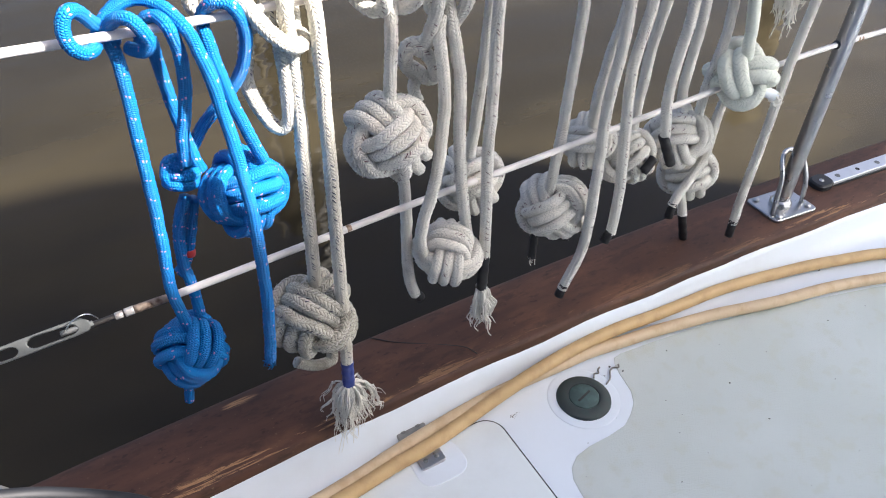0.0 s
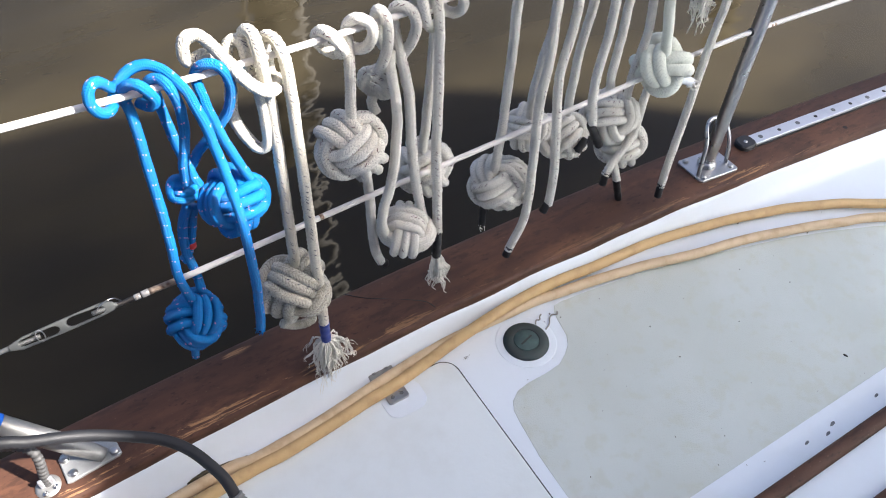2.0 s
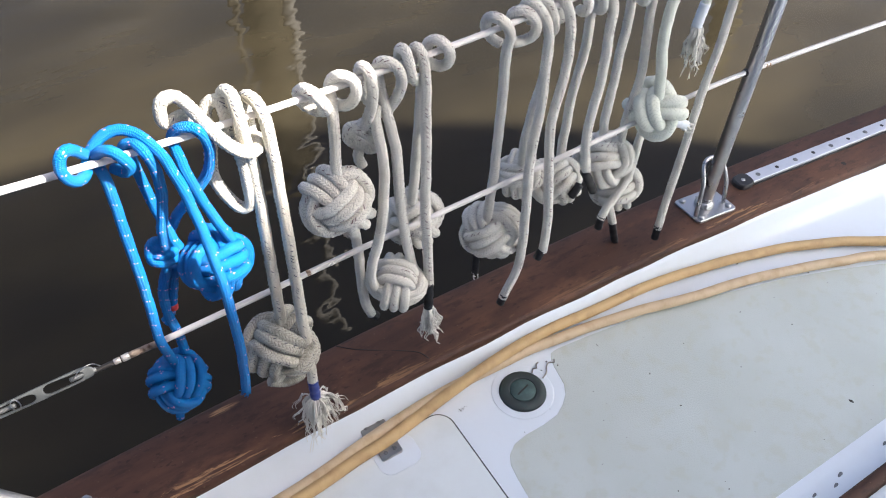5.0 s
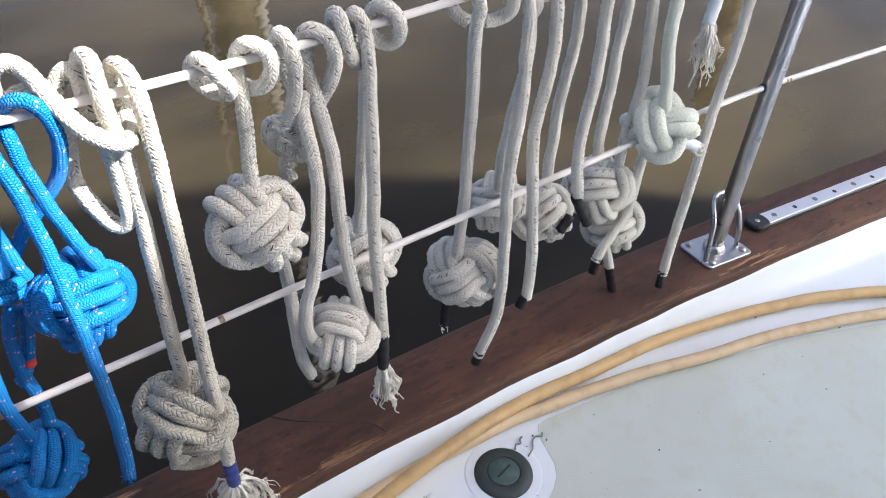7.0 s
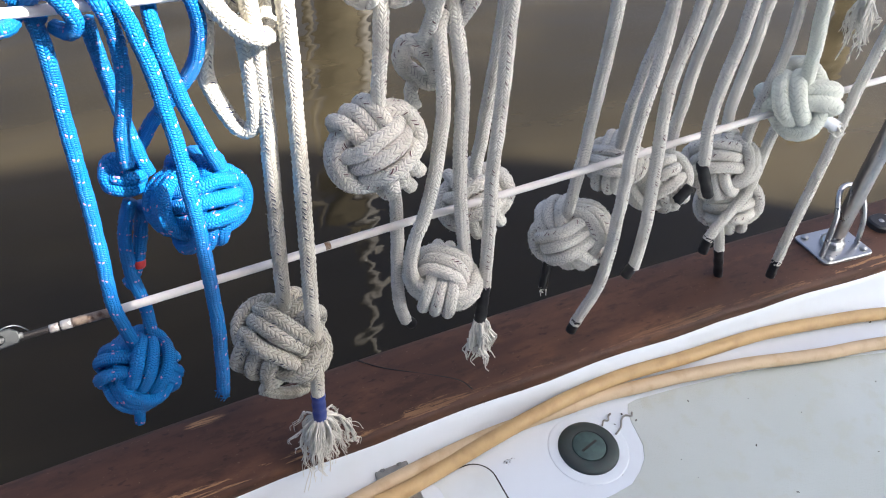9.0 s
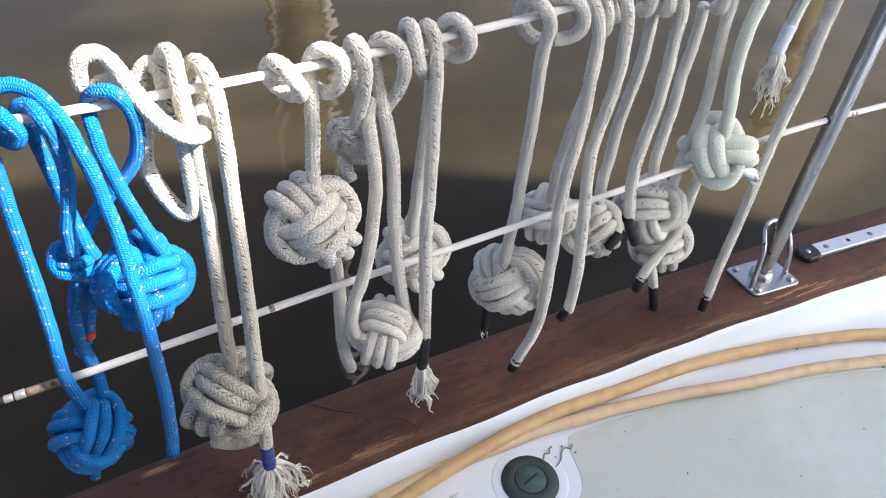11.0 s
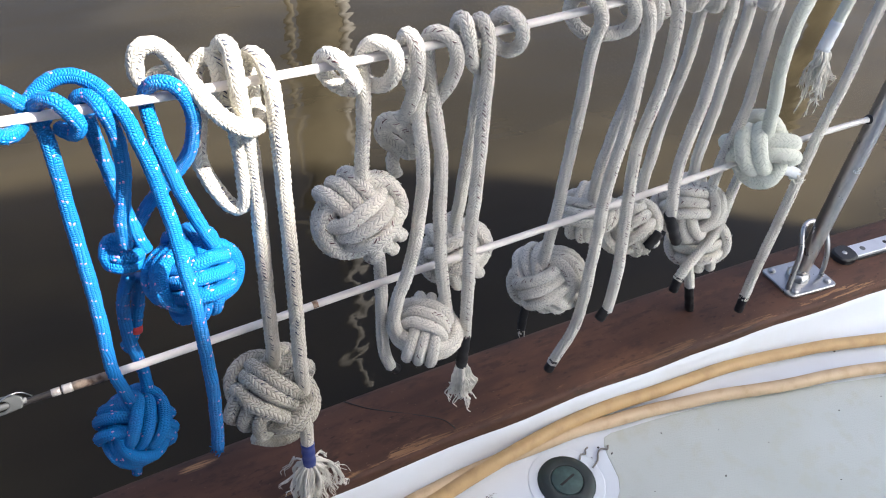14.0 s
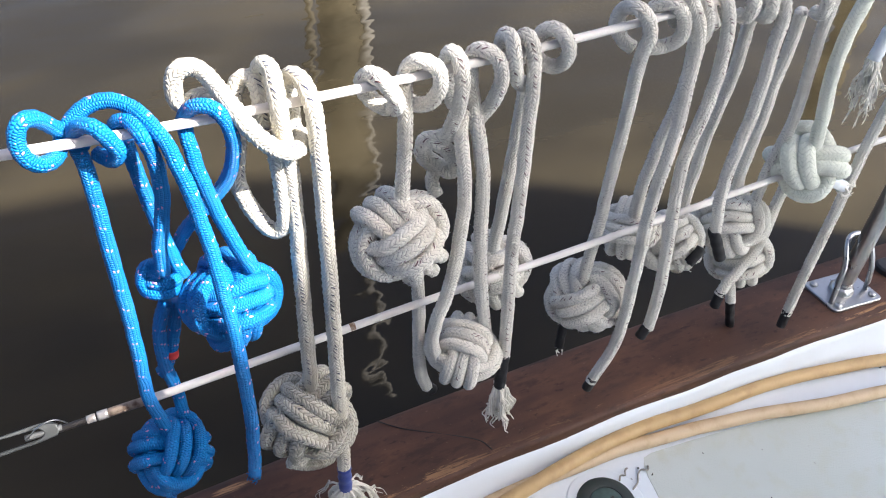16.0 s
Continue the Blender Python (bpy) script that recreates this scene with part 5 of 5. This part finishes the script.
fist((0.2832, 0.155, 0.2219), 0.0492, 3, rope, ROPE_GREY, (22, -25, -136), seed=16)
wrap([(0.2217, 0.116, 0.2105), (0.2178, 0.115, 0.1841)], rope, BLACK_TAPE, 0.0069, label="black tape end")
wrap([(0.2681, 0.13, 0.1596), (0.2858, 0.128, 0.102)], rope, BLACK_TAPE, 0.0069, label="black tape end")
cord([(0.1959, 0.112, 0.6223), (0.194, 0.1, 0.6248), (0.1872, 0.094, 0.6431), (0.187, 0.102, 0.6512)], rope, ROPE_GREY, RIGHT_R)

rope = thing("knotted_rope", (0.29, 0.1, 0.69), "thick greenish-grey rope with two-turn fist and white taped end", "knotted rope", KNOTS)
cord([(0.2698, 0.112, 0.6403), (0.2671, 0.11, 0.6234), (0.2573, 0.108, 0.5948), (0.2552, 0.107, 0.563), (0.2579, 0.106, 0.5285), (0.2667, 0.105, 0.4906), (0.2724, 0.105, 0.4585), (0.2767, 0.105, 0.4398)], rope, ROPE_GREEN, 0.0078)
fist((0.2873, 0.115, 0.4089), 0.0495, 2, rope, ROPE_GREEN, (-62, -33, -156), seed=18, fat=1.24)
wrap([(0.3055, 0.09, 0.3947), (0.3379, 0.088, 0.376)], rope, WHITE_TAPE, 0.0075, label="white tape binding")
frayed([(0.331, 0.088, 0.3798), (0.3554, 0.086, 0.3686)], rope, FIBRE, 0.010, 40, 19)

rope = thing("knotted_rope", (0.34, 0.1, 0.69), "grey rope end bound with white tape and frayed loose", "knotted rope", KNOTS)
cord([(0.332, 0.112, 0.682), (0.340, 0.102, 0.704), (0.347, 0.091, 0.69), (0.345, 0.104, 0.65), (0.340, 0.112, 0.615), (0.336, 0.115, 0.575)], rope, ROPE_GREEN, 0.0068)
wrap([(0.336, 0.115, 0.576), (0.329, 0.114, 0.541)], rope, WHITE_TAPE, 0.0078, label="white tape binding")
frayed([(0.329, 0.114, 0.543), (0.335, 0.110, 0.463)], rope, FIBRE, 0.014, 230, 23, thick=0.0007)

rope = thing("knotted_rope", (0.39, 0.1, 0.7), "single grey braided rope hanging with a black taped tip", "knotted rope", KNOTS)
cord([(0.386, 0.113, 0.69), (0.392, 0.109, 0.706), (0.397, 0.096, 0.708), (0.396, 0.092, 0.69), (0.391, 0.104, 0.63), (0.386, 0.106, 0.57), (0.386, 0.106, 0.51), (0.379, 0.105, 0.45), (0.374, 0.104, 0.395), (0.367, 0.1, 0.335), (0.363, 0.098, 0.292), (0.357, 0.095, 0.245), (0.350, 0.092, 0.195), (0.346, 0.089, 0.139)], rope, ROPE_GREY, RIGHT_R)
wrap([(0.346, 0.0895, 0.147), (0.3435, 0.0875, 0.116)], rope, BLACK_TAPE, 0.0069, label="black tape end")

# ---- small things and marks ----
def speck(x, y, size, seed):
    """A crumb of dirt, flat and uneven."""
    rng = random.Random(seed)
    bm = bmesh.new()
    bmesh.ops.create_icosphere(bm, subdivisions=1, radius=1)
    turn = Matrix.Rotation(rng.uniform(0, 6), 4, "Z") @ Matrix.Diagonal((size * rng.uniform(0.8, 1.7), size * rng.uniform(0.5, 0.9), size * 0.3, 1))
    bmesh.ops.transform(bm, matrix=Matrix.Translation((x, y, deck_z(x, y) + 0.0014)) @ turn, verts=bm.verts[:])
    return bm


crumbs = bmesh.new()
rng = random.Random(5)
spots = [(0.431, -0.315, 0.0034), (0.183, -0.099, 0.0014), (0.184, -0.173, 0.0015), (0.074, -0.281, 0.0013), (-0.082, -0.265, 0.0014), (0.142, -0.319, 0.0011), (0.098, -0.350, 0.001), (0.163, -0.382, 0.0012), (0.135, -0.372, 0.001), (0.334, -0.339, 0.0012), (0.416, -0.085, 0.0014), (0.474, -0.154, 0.0013), (0.326, -0.171, 0.0011), (0.145, -0.006, 0.0012), (0.060, -0.004, 0.0016), (0.048, 0.012, 0.0022), (0.030, 0.002, 0.0012)]
for i in range(60):
    x, y = rng.uniform(-0.5, 1.1), rng.uniform(-0.36, 0.0)
    spots.append((x, min(y, rail_in(x) - 0.1), rng.uniform(0.0004, 0.0009)))
for i, (x, y, s) in enumerate(spots):
    me = bpy.data.meshes.new("tmp")
    b2 = speck(x, y, s, i)
    b2.to_mesh(me)
    b2.free()
    crumbs.from_mesh(me)
    bpy.data.meshes.remove(me)
tagged(part("dirt_specks", crumbs, DIRT), "scattered dark crumbs of dirt on the deck", "dirt", kind="stuff")

for x, y, s in ((0.242, -0.395, 0.006), (0.281, -0.402, 0.0065), (0.304, -0.393, 0.007), (0.408, -0.395, 0.006)):
    bm = bmesh.new()
    bmesh.ops.create_icosphere(bm, subdivisions=2, radius=1)
    bmesh.ops.transform(bm, matrix=Matrix.Translation((x, y, deck_z(x, y))) @ Matrix.Rotation(radians(20), 4, "Z") @ Matrix.Diagonal((s, s * 0.45, 0.0009, 1)), verts=bm.verts[:])
    tagged(part("paint_chip", bm, MARK), "small grey chip in the white deck paint", "chip", "paint chips")

# a hole in the rail, and the strip of bark-like peel beside the hoses
tagged(part("rail_hole", lathe([(0.0052, 0), (0, 0.0004)], (0.839, 0.054, RAIL_Z + 0.0012), 16), DARK_GAP), "small dark screw hole in the wooden rail", "hole", kind="structure")
peel = []
for t, w, h in ((0, 0.0008, 0.0), (0.12, 0.003, 0.002), (0.3, 0.0045, 0.003), (0.5, 0.003, 0.002), (0.7, 0.004, 0.003), (0.88, 0.002, 0.002), (1, 0.0006, 0.0)):
    x, y = -0.600 + 0.092 * t, 0.0265 + 0.003 * math.sin(t * 5.1)
    z = DECK_Z + 0.0105 + h
    peel.append([(x, y + w, z - 0.003), (x, y + w * 0.4, z + 0.001), (x, y - w * 0.4, z + 0.0015), (x, y - w, z - 0.002), (x, y - w * 0.4, z - 0.001), (x, y + w * 0.4, z - 0.0015)])
tagged(part("peel_strip", lofted(peel, True), PEEL), "curled olive-brown strip of peeled rubber beside the hose", "peeled strip")
tagged(part("trim", lofted([[(x, -0.508, 0.06), (x, -0.510, 0.085), (x, -0.516, 0.092), (x, -0.535, 0.092), (x, -0.541, 0.085), (x, -0.543, 0.06)] for x in XS]), RAIL_WOOD), "varnished wooden grab strip on the cabin edge", "trim", kind="structure")
clip = thing("blue_clip", (-0.78, 0.144, 0.208), "bright blue tape round the steel gate post", "tape")
part("tape", tube([(-0.7765, 0.1418, 0.2035), (-0.786, 0.147, 0.2132)], 0.0141, 0.004, 20), BLUE_BRIGHT, clip)
for x in (0.535, 0.542):
    tagged(part("wire_mark", tube([(x, 0.1165 - (x - 0.5) * 0.07, 0.4053), (x + 0.003, 0.1163 - (x - 0.5) * 0.07, 0.4053)], 0.00425, 0.001, 10), RUST_SPOT), "dark scuff on the lower lifeline coating", "scuff")
# rubbed dark marks along the hoses
for x, y in ((0.145, 0.036), (0.60, -0.083), (0.27, 0.012), (0.50, 0.004)):
    bm = bmesh.new()
    bmesh.ops.create_icosphere(bm, subdivisions=1, radius=1)
    bmesh.ops.transform(bm, matrix=Matrix.Translation((x, y - 0.002, DECK_Z + 0.0022)) @ Matrix.Diagonal((0.0028, 0.0012, 0.0012, 1)), verts=bm.verts[:])
    tagged(part("tar_blob", bm, DIRT), "tiny black tar blob on the deck beside a hose", "tar blob")

# a faint moulded ring in the deck round the filler cap, and a smudge of grit by the hoses
tagged(part("deck_boss", lathe([(0.0525, 0), (0.0522, 0.0005), (0.0505, 0.0007), (0.0395, 0.0007)], (-0.022, -0.015, DECK_Z), 56), GELCOAT), "faint moulded white boss round the filler cap", "boss", kind="structure")
grit = bmesh.new()
rng = random.Random(12)
for i in range(22):
    bmesh.ops.create_icosphere(grit, subdivisions=1, radius=rng.uniform(0.0003, 0.0009), matrix=Matrix.Translation((-0.127 + rng.gauss(0, 0.004), 0.010 + rng.gauss(0, 0.002), DECK_Z + 0.0006)) @ Matrix.Diagonal((1.4, 0.8, 0.4, 1)))
tagged(part("grit", grit, DIRT), "smudge of dark grit on the white deck by the hoses", "grit", kind="stuff")
